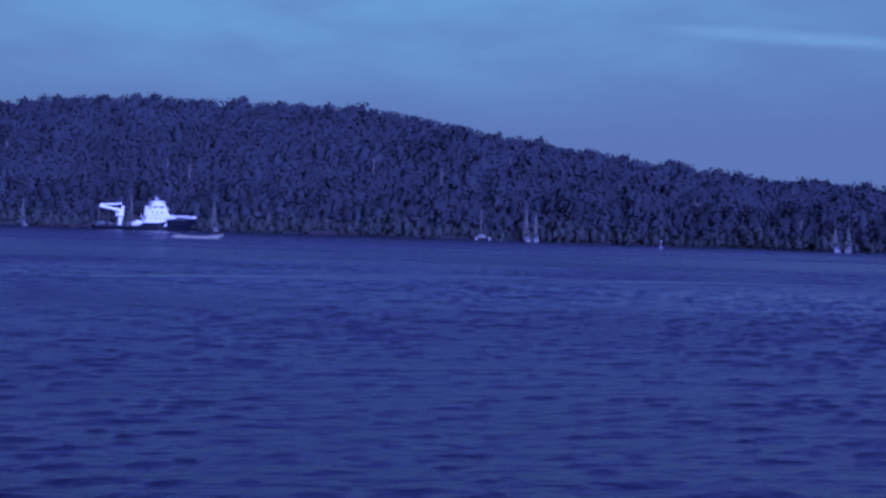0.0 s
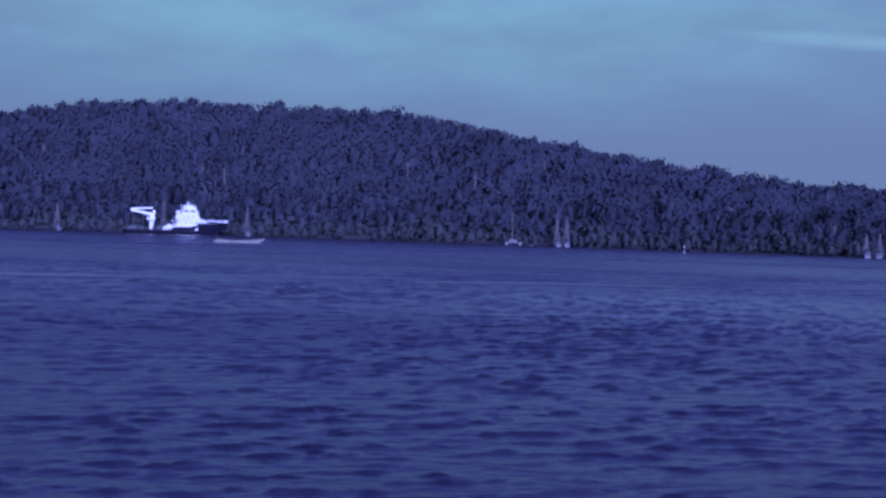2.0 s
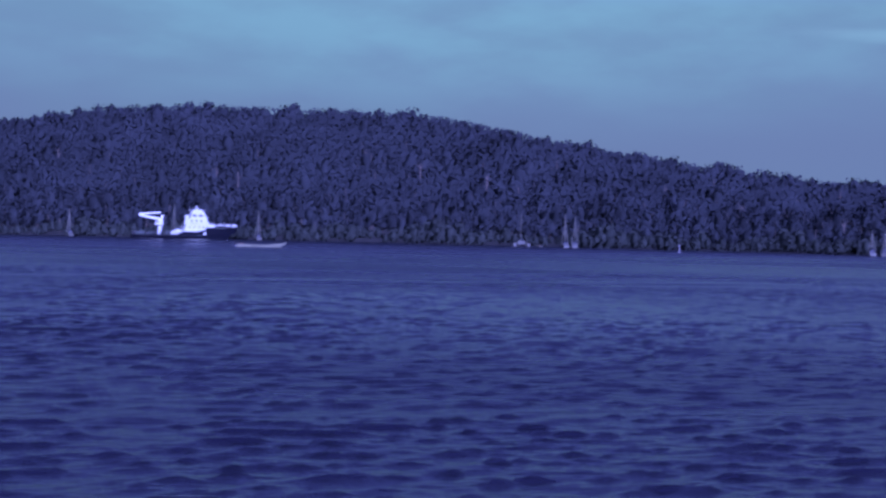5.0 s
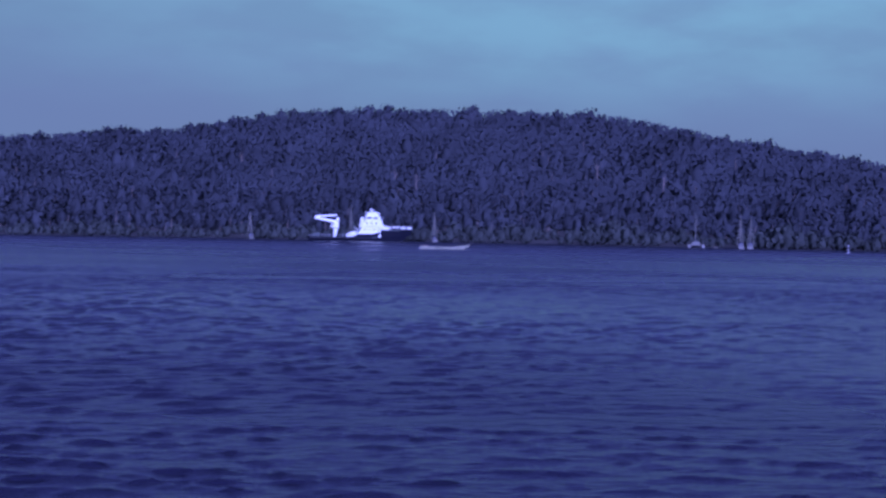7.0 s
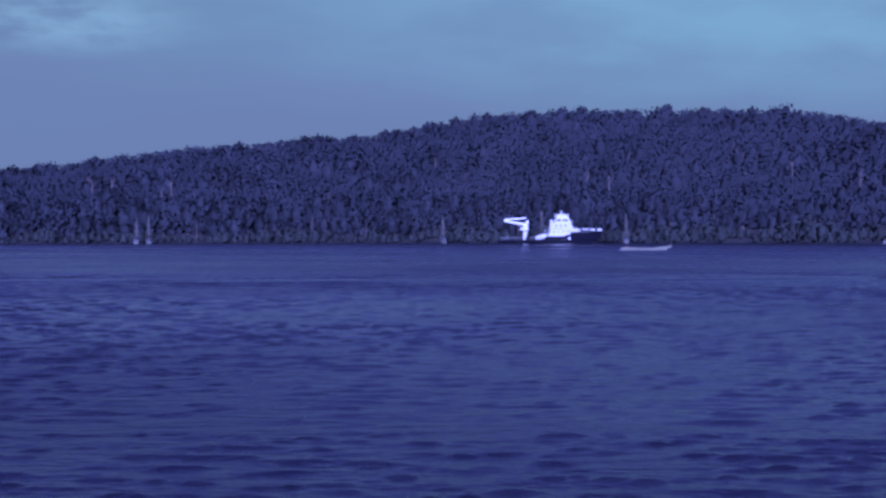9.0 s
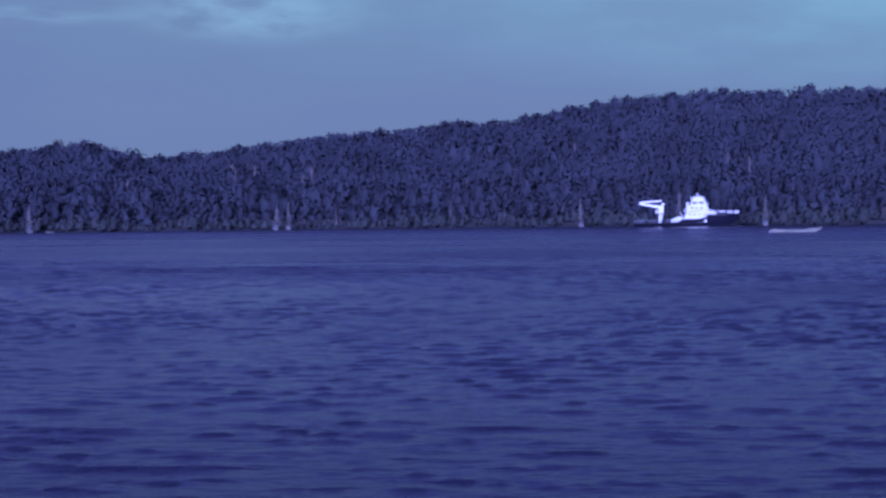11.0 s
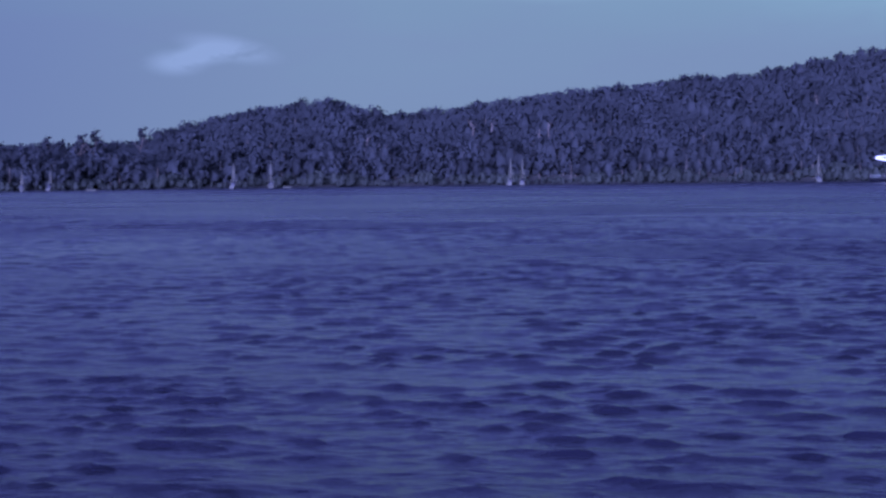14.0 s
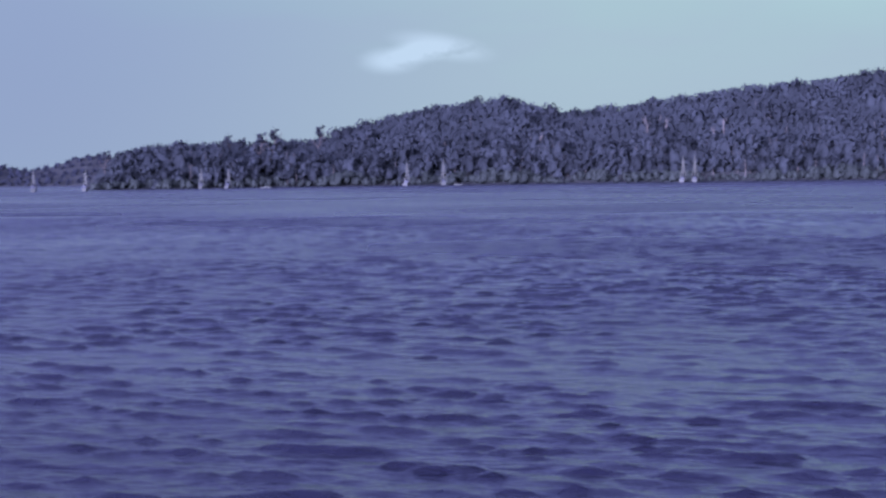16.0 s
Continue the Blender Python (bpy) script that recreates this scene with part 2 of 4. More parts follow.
def part(name, bm, mat, parent, label="", smooth=False):
    """Links a bmesh as one mesh object under a thing or a part."""
    me = bpy.data.meshes.new(name)
    bmesh.ops.recalc_face_normals(bm, faces=bm.faces)
    bm.to_mesh(me)
    bm.free()
    me.materials.append(mat)
    if smooth:
        me.polygons.foreach_set("use_smooth", [True] * len(me.polygons))
    ob = new(name, me)
    ob.parent = parent
    return tagged(ob, label)


def box(bm, x0, x1, y0, y1, z0, z1, bevel=0.06, rake_front=0.0, rake_back=0.0):
    """A bevelled block; the rakes lean its ends in towards the top."""
    v = [bm.verts.new(p) for p in ((x0, y0, z0), (x1, y0, z0), (x1, y1, z0), (x0, y1, z0),
                                   (x0 + rake_back, y0, z1), (x1 - rake_front, y0, z1), (x1 - rake_front, y1, z1), (x0 + rake_back, y1, z1))]
    fs = [bm.faces.new([v[i] for i in f]) for f in ((3, 2, 1, 0), (4, 5, 6, 7), (0, 1, 5, 4), (1, 2, 6, 5), (2, 3, 7, 6), (3, 0, 4, 7))]
    if bevel:
        edges = list({e for f in fs for e in f.edges})
        bmesh.ops.bevel(bm, geom=edges, offset=bevel, segments=2, affect="EDGES")
    return bm


def tube(bm, points, radii, sides=8):
    """A tapered tube through the points."""
    pts = [Vector(p) for p in points]
    if isinstance(radii, (int, float)):
        radii = [radii] * len(pts)
    rings = []
    for i, p in enumerate(pts):
        d = (pts[min(i + 1, len(pts) - 1)] - pts[max(i - 1, 0)]).normalized()
        side = d.cross(Vector((0, 1, 0.01)) if abs(d.y) < 0.9 else Vector((1, 0, 0.01))).normalized()
        up = d.cross(side)
        rings.append([bm.verts.new(p + (side * math.cos(a) + up * math.sin(a)) * radii[i]) for a in (2 * math.pi * k / sides for k in range(sides))])
    for a, b in zip(rings, rings[1:]):
        for k in range(sides):
            bm.faces.new((a[k], a[(k + 1) % sides], b[(k + 1) % sides], b[k]))
    bm.faces.new(rings[0][::-1])
    bm.faces.new(rings[-1])
    return bm


def loft(bm, stations):
    """Skins cross-sections (lists of points of equal count) and closes both ends and the open top."""
    rings = [[bm.verts.new(p) for p in s] for s in stations]
    for a, b in zip(rings, rings[1:]):
        for k in range(len(a) - 1):
            bm.faces.new((a[k], a[k + 1], b[k + 1], b[k]))
    bm.faces.new(rings[0])
    bm.faces.new(rings[-1][::-1])
    return rings


def hull_stations(length, beam, sheer, keel, fine=1.6, transom=0.75, flare=0.0, n=18, stern=0.0):
    """Cross-sections of a hull, stern at x=stern and stem at x=stern+length, from port gunwale to starboard."""
    out = []
    for i in range(n):
        s = i / (n - 1)
        half = beam / 2 * (transom + (1 - transom) * min(1, s * 3)) * (1 - max(0, (s - 0.5) / 0.5) ** fine) + 0.04
        top = sheer(s)
        low = keel * (1 - max(0, (s - 0.8) / 0.2) ** 2) + top * 0.7 * max(0, (s - 0.93) / 0.07)
        rake = flare * max(0, (s - 0.7) / 0.3)
        x = stern + length * s
        pts = [(x + rake, half, top), (x + rake * 0.5, half * 0.93, top * 0.45), (x, half * 0.8, 0.0 if low < 0 else low),
               (x - rake * 0.4, half * 0.45, low * 0.8), (x - rake * 0.4, 0, low)]
        out.append(pts + [(px, -py, pz) for px, py, pz in pts[-2::-1]])
    return out


# ---- water ----
def sea_height(x, y):
    """Wind chop: low swells between sparse, steep-fronted wavelets."""
    rng = np.random.RandomState(5)
    total, power = np.zeros_like(x), 0.0
    for k in range(48):
        wave = 0.34 * 1.04 ** k * (0.85 + 0.3 * rng.rand())
        wind = radians(-86 + 54 * (rng.rand() + rng.rand() - 1))
        kx, ky = math.cos(wind) * 2 * math.pi / wave, math.sin(wind) * 2 * math.pi / wave
        phase = kx * x + ky * y + rng.rand() * 6.28
        fade = 0.6 + 0.4 * np.sin(x * rng.uniform(0.2, 0.8) + y * rng.uniform(0.1, 0.6) + rng.rand() * 6)
        total += fade * wave ** 0.55 * np.sin(phase)
        power += 0.22 * wave ** 1.1
    gust = 0.85 + 0.2 * np.sin(x * 0.07 + y * 0.05 + 2 * np.sin(y * 0.04)) + 0.12 * np.sin(x * 0.19 - y * 0.11)
    h = 0.0165 * gust * np.exp(0.92 * np.clip(total / power ** 0.5, -3, 2.1))
    return h * (1 - 0.5 * np.clip((y - 185) / 28, 0, 1))


def build_water():
    verts, faces = [], []
    x0, x1 = -4.0, 176.0
    bands = ((22.0, 46.0, 0.23, 0.11), (46.0, 96.0, 0.33, 0.2), (96.0, 216.0, 0.52, 0.3))
    for y0, y1, dx, dy in bands:
        xs = np.linspace(x0, x1, int((x1 - x0) / dx) + 1)
        ys = np.linspace(y0, y1, int((y1 - y0) / dy) + 1)
        gx, gy = np.meshgrid(xs, ys)
        edge = np.minimum.reduce([(gx - x0) / 3, (x1 - gx) / 3, (gy - y0) / 1.2, (y1 - gy) / 1.2])
        gz = sea_height(gx, gy) * np.clip(edge, 0, 1)
        base, w = len(verts), len(xs)
        verts += np.stack([gx, gy, gz], -1).reshape(-1, 3).tolist()
        i = (np.arange(len(ys) - 1)[:, None] * w + np.arange(w - 1)[None, :]).ravel() + base
        faces += np.stack([i, i + 1, i + w + 1, i + w], -1).tolist()
    far = 4600.0
    gx, gy = (-far, x0, x1, far), (-far, 22.0, 216.0, far)
    base = len(verts)
    verts += [(x, y, 0.0) for y in gy for x in gx]
    faces += [(base + r * 4 + c, base + r * 4 + c + 1, base + r * 4 + c + 5, base + r * 4 + c + 4)
              for r in range(3) for c in range(3) if (r, c) != (1, 1)]
    ob = mesh_object("water", verts, faces, WATER, smooth=True)
    return tagged(ob, "deep blue ruffled sea water with small dark wavelets", "water", kind="structure")


water = build_water()


def wake_wave(label, start, size, width, seed):
    """One long low wave of an old wake, running away across the bay; it breaks up along its length."""
    xs = np.arange(-40, 260, 0.5)
    across = ((-0.6, -0.1), (-0.3, 0.2), (0, 0.5), (0.15, 0.55), (1.5, 0.72), (3.0, 0.88), (4.2, 1.0), (4.8, 0.8), (5.6, -0.2))
    rng = np.random.RandomState(seed)
    bend = sum(0.7 * np.sin(xs * rng.uniform(0.02, 0.12) + rng.rand() * 6) for k in range(4))
    tall = np.clip(0.75 + sum(0.22 * np.sin(xs * rng.uniform(0.03, 0.3) + rng.rand() * 6) for k in range(5)), 0.0, 1.3)
    verts = [(float(x), float(start + 0.2 * (x - 40) + b + width * s), float(size * t * z - 0.03)) for x, b, t in zip(xs, bend, tall) for s, z in across]
    w = len(across)
    faces = [(i * w + k, (i + 1) * w + k, (i + 1) * w + k + 1, i * w + k + 1) for i in range(len(xs) - 1) for k in range(w - 1)]
    return tagged(mesh_object("wake", verts, faces, SLICK, smooth=True), label, "wave", group="wake waves", kind="structure")


wakes = [wake_wave("long low wake wave with a pale crest crossing the bay", 140.0, 0.19, 1.0, 1),
         wake_wave("faint second wake wave behind the first", 150.0, 0.14, 0.9, 2),
         wake_wave("faint leading wake wave on the open water", 131.0, 0.09, 0.6, 3)]

# ---- the wooded shore: angle and range about a point on the camera's line ----
HUB = Vector((80.0, 0.0, 0.0))
SHORE_TH = (-36, -31, -26, -19, -10, 0, 6, 12, 18, 24, 30, 36)
SHORE_R = (705, 738, 768, 806, 832, 848, 832, 790, 738, 686, 645, 612)
TOP_TH = np.arange(-30, 37, 2)
TOP_Z = (12, 22, 23.5, 23, 25.6, 35.4, 42.5, 45.5, 38.5, 41, 46, 50, 52, 55, 57, 63, 67, 68.8, 68.6, 67.4, 66.4, 64.4, 58.2, 51.2, 46, 40.4, 37, 32, 31, 28, 28, 28, 27, 26)
RIDGE = 55.0


def shore(th):
    return np.interp(th, SHORE_TH, SHORE_R)


def land(th, off):
    """The ground's height at an angle and a distance behind the water's edge."""
    top = np.interp(th, TOP_TH, TOP_Z) - 8.6
    s = np.clip(off / RIDGE, -1, 1)
    h = np.where(s < 0, s * 4, top * (0.1 * s + 0.9 * np.abs(s) ** 1.15))
    return h - 0.12 * np.maximum(off - RIDGE, 0) * np.clip(top / 30, 0.1, 1) + 0.05


def spot(th, off):
    r, a = shore(th) + off, radians(th)
    return Vector((HUB.x + r * math.sin(a), HUB.y + r * math.cos(a), float(land(th, off))))


def build_land():
    ths, offs = np.linspace(-29.5, 36, 160), (-8, -1, 2, 6, 12, 20, 30, 40, 48, 55, 66, 85, 120, 170, 240)
    verts, faces = [], []
    for th in ths:
        for off in offs:
            p = spot(float(th), float(off))
            p.z += 0.8 * noise.noise(p * 0.06) if off > 4 else 0
            verts.append(p)
    w = len(offs)
    for i in range(len(ths) - 1):
        for k in range(w - 1):
            a = i * w + k
            faces.append((a, a + 1, a + w + 1, a + w))
    return tagged(mesh_object("hillside", verts, faces, EARTH, smooth=True), "steep dark wooded hillside above the water", "hill", kind="structure")


build_land()


def crown_arrays(seed, height, width, clumps, low=0.35, size=1.15, umbrella=False):
    """Leaf clumps on a handful of lobes: vertices and quads of one crown, its foot at the origin."""
    rng = np.random.RandomState(seed)
    lobes = []
    for k in range(7 + seed % 3):
        a, r = rng.rand() * 6.28, width * 0.4 * rng.rand() ** 0.5
        z = height * (low + (0.86 - low) * (0.15 + 0.85 * rng.rand()))
        if umbrella:
            z = height * (0.66 + 0.26 * rng.rand())
        rw, rh = width * (0.16 + 0.15 * rng.rand()), width * (0.15 + 0.16 * rng.rand()) * (0.5 if umbrella else 1.2)
        r = width * 0.4 if seed % 2 and k < 4 else r
        lobes.append((r * math.cos(a), r * math.sin(a), min(z, height * 0.98 - rh), rw, rh))
    lobes.append((0, 0, height * 0.85, width * 0.34, height * 0.1))
    verts, faces, normals = [], [], []
    heart = np.array((0, 0, height * (low + 0.9) / 2 - 1.0))

    def lit(p, d):
        """Leaves turn outwards from their lobe and from the whole crown."""
        out = (p - heart) / np.linalg.norm(p - heart)
        q = d * 0.75 + out * 0.55 + rng.normal(size=3) * 0.12 + np.array((0, 0, 0.12))
        return q / np.linalg.norm(q)
    full = 0.0 if umbrella else 0.31 * width
    if full:                            # dense heart of the crown
        zs = np.linspace(height * max(low, 0.0), height * 0.86, 5)
        for ring, (zz, rr) in enumerate(zip(zs, (0.55, 0.95, 1.0, 0.8, 0.4))):
            for k in range(9):
                a = 6.283 * (k + 0.5 * ring) / 9
                w = full * rr * (0.86 + 0.28 * rng.rand())
                verts.append(np.array((w * math.cos(a), w * math.sin(a), zz + height * 0.04 * rng.normal())))
                normals.append(lit(verts[-1], np.array((math.cos(a), math.sin(a), 0.3))))
        for ring in range(4):
            for k in range(9):
                p, q = ring * 9 + k, ring * 9 + (k + 1) % 9
                faces.append((p, q, q + 9, p + 9))
        b = len(verts)
        verts.append(np.array((0, 0, height * 0.9)))
        normals.append(np.array((0.0, 0.0, 1.0)))
        for k in range(9):
            faces.append((36 + k, 36 + (k + 1) % 9, b, b))
    for x, y, z, rw, rh in lobes:       # leafy core of each lobe
        b = len(verts)
        for ring, (zz, rr) in enumerate(((-0.6, 0.6), (0.1, 0.9), (0.65, 0.5))):
            for k in range(5):
                a = 6.283 * (k + 0.5 * ring) / 5
                w = rr * (0.35 + 0.4 * rng.rand())
                verts.append(np.array((x + rw * w * math.cos(a), y + rw * w * math.sin(a), z + rh * 0.7 * (zz + 0.3 * rng.rand()))))
                normals.append(lit(verts[-1], np.array((rr * math.cos(a), rr * math.sin(a), zz))))
        for ring in (0, 1):
            for k in range(5):
                p, q = b + ring * 5 + k, b + ring * 5 + (k + 1) % 5
                faces.append((p, q, q + 5, p + 5))
    for i in range(clumps):
        x, y, z, rw, rh = lobes[rng.randint(len(lobes))]
        d = rng.normal(size=3)
        d /= np.linalg.norm(d)
        shell = 0.45 + 0.9 * rng.rand()
        c = np.array((x, y, z)) + d * shell * np.array((rw, rw, rh))
        nrm = d * 0.6 + rng.normal(size=3) * 0.5
        if nrm @ d < 0:
            nrm = -nrm
        nrm /= np.linalg.norm(nrm)
        u = np.cross(nrm, rng.normal(size=3))
        u /= np.linalg.norm(u)
        v = np.cross(nrm, u)
        s = size * (0.55 + 0.8 * rng.rand())
        b = len(verts)
        q = [c + u * s * 0.62, c + v * s * (0.4 + 0.3 * rng.rand()) + nrm * 0.18 * s, c - u * s * 0.6, c - v * s * (0.4 + 0.3 * rng.rand()) - nrm * 0.12 * s]
        verts += q
        normals += [lit(c, d)] * 4
        faces.append((b, b + 1, b + 2, b + 3))
    return np.array(verts), np.array(faces), np.array(normals)


def open_side(normals, th):
    """Leaves turn towards the light over the water, down the slope."""
    a = radians(th)
    q = normals * 0.3 + np.array((-math.sin(a), -math.cos(a), 0.45)) * 0.9
    return q / np.linalg.norm(q, axis=1)[:, None]


def merge(name, pieces, mat):
    """Joins crowns (vertices, faces, normals, tint) into one mesh."""
    base, fs = 0, []
    for v, f, _, _ in pieces:
        fs.append(f + base)
        base += len(v)
    return mesh_object(name, np.concatenate([p[0] for p in pieces]).tolist(), np.concatenate(fs).tolist(), mat,
                       normals=np.concatenate([p[2] for p in pieces]).tolist(), tint=np.concatenate([np.full(len(p[0]), p[3]) for p in pieces]))


def trunk_bm(seed, height, radius, top=0.8, limbs=4):
    rng = random.Random(seed)
    bm = bmesh.new()
    bend = [(rng.uniform(-0.3, 0.3) * k, rng.uniform(-0.3, 0.3) * k, height * top * k / 4 - (0.6 if k == 0 else 0)) for k in range(5)]
    tube(bm, bend, [radius * (1.15 - 0.2 * k) for k in range(5)], 6)
    for k in range(limbs):
        s = bend[2 + k % 2]
        a = rng.random() * 6.28
        r = height * rng.uniform(0.16, 0.26)
        tube(bm, [s, (s[0] + r * 0.5 * math.cos(a), s[1] + r * 0.5 * math.sin(a), s[2] + r * 0.55),
                  (s[0] + r * math.cos(a), s[1] + r * math.sin(a), s[2] + r * 1.25)], [radius * 0.5, radius * 0.35, radius * 0.15], 5)
    return bm


KINDS = []      # height, crown arrays
for seed, (height, width, low) in enumerate(((15, 9.5, 0.2), (17, 8.5, 0.22), (13.5, 10.5, 0.18), (16, 7.8, 0.12), (17.5, 9.2, 0.3), (13, 9.0, 0.1))):
    KINDS.append((height, crown_arrays(seed + 3, height, width * 1.14, 195, low, 1.08)))


def tree_thing(kind, label):
    """tree > trunk, crown"""
    height, (v, f, nv) = KINDS[kind]
    root = new("tree")
    tagged(root, label, "tree", group="forest trees on the shore")
    part("trunk", trunk_bm(kind, height, 0.28), BARK if kind % 3 else PALE_BARK, root)
    mesh_object("crown", v.tolist(), f.tolist(), LEAF, root, normals=open_side(nv, 0).tolist())
    return root


def leaf_carpet(rng, count=125000):
    """Loose sprays of leaves, saplings and creepers that close the canopy between the crowns."""
    th, off = rng.uniform(-29.2, 33.5, count), rng.uniform(7, 57, count)
    r, a = shore(th) + off, np.radians(th)
    up = land(th, off) + rng.uniform(3.2, 8.2, count) * np.interp(th, (-29.3, -28), (0.3, 1.0)) * np.where(off > 46, 0.8, 1.0)
    c = np.stack([HUB.x + r * np.sin(a), HUB.y + r * np.cos(a), up], -1)
    nrm = np.stack([-np.sin(a), -np.cos(a), np.full(count, 0.5)], -1) + rng.normal(size=(count, 3)) * 0.5
    nrm /= np.linalg.norm(nrm, axis=1)[:, None]
    u = np.cross(nrm, rng.normal(size=(count, 3)))
    u /= np.linalg.norm(u, axis=1)[:, None]
    v = np.cross(nrm, u)
    s, k = rng.uniform(0.5, 1.15, (count, 1)), rng.uniform(0.4, 0.75, (count, 1))
    verts = np.stack([c + u * s, c + v * s * k + nrm * s * 0.15, c - u * s, c - v * s * k - nrm * s * 0.1], 1).reshape(-1, 3)
    out = np.stack([-np.sin(a), -np.cos(a), np.full(count, 0.5)], -1) + rng.normal(size=(count, 3)) * 0.1
    return verts, np.arange(count * 4).reshape(-1, 4), np.repeat(out / np.linalg.norm(out, axis=1)[:, None], 4, axis=0), 0.45


def plant_forest():
    rng = np.random.RandomState(11)
    near, rest = [], []
    rows = ((5, 5.6), (10, 5.6), (15, 5.6), (20.5, 5.7), (26, 5.8), (31.5, 5.8), (37, 5.8), (42, 5.8), (46.5, 5.4), (50.5, 5), (54, 4.8), (58, 5))
    for off, step in rows:
        th = -29.3
        while th < 34:
            th += math.degrees(step / shore(th)) * rng.uniform(0.75, 1.25)
            o = off + rng.uniform(-2.4, 2.4)
            kind = rng.randint(6)
            s = (rng.uniform(0.7, 1.1) if off < 42 else rng.uniform(0.78, 1.0)) * (0.75 if off < 8 else 1) * float(np.interp(th, (-29.4, -28.2), (0.55, 1.0)))
            item = (th, o, kind, s, rng.uniform(0, 360))
            (near if off < 13 and -27 < th < 30 else rest).append(item)
    labels = ("tall dark green forest tree with an uneven crown", "slender dark forest tree with a high crown", "broad dark green tree on the wooded slope",
              "narrow dense dark tree near the water", "tall thin-stemmed tree above the canopy", "low bushy dark tree at the shore")
    made = [tree_thing(k, labels[k]) for k in range(6)]
    used = [False] * 6
    near, rest = near[:300], rest + near[300:]
    for th, o, k, s, turn in near:
        p = spot(th, o)
        m = Matrix.Translation(p) @ pose(0, 0, 0, 0, 0, (turn - 180) * 0.25 - th)
        ob = made[k] if not used[k] else copy_thing(made[k], m)
        used[k] = True
        ob.matrix_basis = m @ Matrix.Diagonal((s, s, s, 1))
    pieces = []
    for th, o, k, s, turn in rest:
        v, f, nv = KINDS[k][1]
        a = radians(turn)
        rot = np.array(((math.cos(a), -math.sin(a), 0), (math.sin(a), math.cos(a), 0), (0, 0, 1)))
        sink = 6.4 if o > 42 else 5.0      # undergrowth hides the feet of the stems
        pieces.append((v @ rot.T * s + np.array(spot(th, o)) - np.array((0, 0, sink)), f, open_side(nv @ rot.T, th), rng.rand()))
    low_bush = [crown_arrays(80 + k, 5.5, 6.5, 34, 0.0, 1.8) for k in range(3)]
    for off, step in ((8, 4.5), (18, 8.0), (30, 8.0), (42, 8.0), (50, 4.4), (55, 4.0)):       # undergrowth
        th = -29.2
        while th < 34:
            th += math.degrees(step / shore(th)) * rng.uniform(0.7, 1.3)
            v, f, nv = low_bush[rng.randint(3)]
            pieces.append((v * rng.uniform(0.8, 1.2) + np.array(spot(th, off + rng.uniform(-1.5, 1.5))) - np.array((0, 0, 0.8 if off < 48 else 3.0)), f, open_side(nv, th), rng.rand()))
    pieces.append(leaf_carpet(rng))
    tagged(merge("forest", pieces, WOOD_LEAF), "dense dark green forest covering the hillside", "forest", kind="stuff")


plant_forest()


def shore_thicket():
    """The paler low thicket along the water's edge."""
    rng = np.random.RandomState(21)
    pieces = []
    bushes = [crown_arrays(40 + k, 7 + k, 8 + k % 3, 105, -0.05, 1.15) for k in range(4)]
    th = -29.3
    while th < 34:
        th += math.degrees(2.8 / shore(th)) * rng.uniform(0.6, 1.4)
        v, f, nv = bushes[rng.randint(4)]
        s = rng.uniform(0.5, 0.95) * (0.8 + 0.3 * math.sin(th * 1.7) * math.sin(th * 0.6 + 1)) * np.interp(th, (-29, -15, -3, 8, 25, 32), (0.65, 0.9, 0.85, 1.3, 1.2, 0.9))
        pieces.append((v * s + np.array(spot(th, rng.uniform(-1.5, 3.0))), f, open_side(nv, th), rng.rand()))
    tagged(merge("thicket", pieces, MANGROVE), "pale green low thicket along the water's edge", "bushes", kind="stuff")


shore_thicket()


def pale_trunks():
    """Bare pale trunks that show between the crowns."""
    spots = ((9.8, 40, 9), (11.6, 32, 11), (13.7, 26, 11), (12.9, 19, 8), (-11.1, 26, 9), (-10.5, 27, 8), (-8.9, 21, 12), (-8.6, 26, 10), (-3.5, 19, 8),
             (21.9, 15, 8), (25.1, 9, 7), (-8.9, 15, 9), (0.0, 38, 9), (5.0, 30, 10), (5.7, 28, 9), (-14.6, 20, 7), (-11.2, 29, 7))
    for i, (th, z, tall) in enumerate(spots):
        offs = np.linspace(3, 54, 60)
        off = max(7.0, float(offs[np.argmin(np.abs(land(th, offs) + 7.5 - z))]) - 2.0)
        base = spot(th, off)
        rng = random.Random(i)
        root = new("bare_tree")
        tagged(root, "bare pale trunk standing among dark forest trees", "dead tree", group="pale bare trunks")
        root.matrix_basis = Matrix.Translation(base)
        h = z - base.z + tall / 2
        bm = bmesh.new()
        lean = rng.uniform(-0.05, 0.05)
        tube(bm, [(0, 0, -0.6), (lean * h * 0.4, 0, h * 0.4), (lean * h * 0.5, 0, h * 0.75), (lean * h, 0.2, h)], [0.34, 0.3, 0.25, 0.12], 7)
        part("trunk", bm, PALE_BARK, root)
        for k in range(3):
            a = rng.uniform(0, 6.28)
            z0 = h * rng.uniform(0.7, 0.9)
            bm = tube(bmesh.new(), [(lean * h * 0.7, 0, z0), (1.2 * math.cos(a), 0.8 * math.sin(a), z0 + 1.4), (1.8 * math.cos(a), 1.2 * math.sin(a), z0 + 2.8)], [0.16, 0.1, 0.04], 5)
            part("limb", bm, PALE_BARK, root)


pale_trunks()


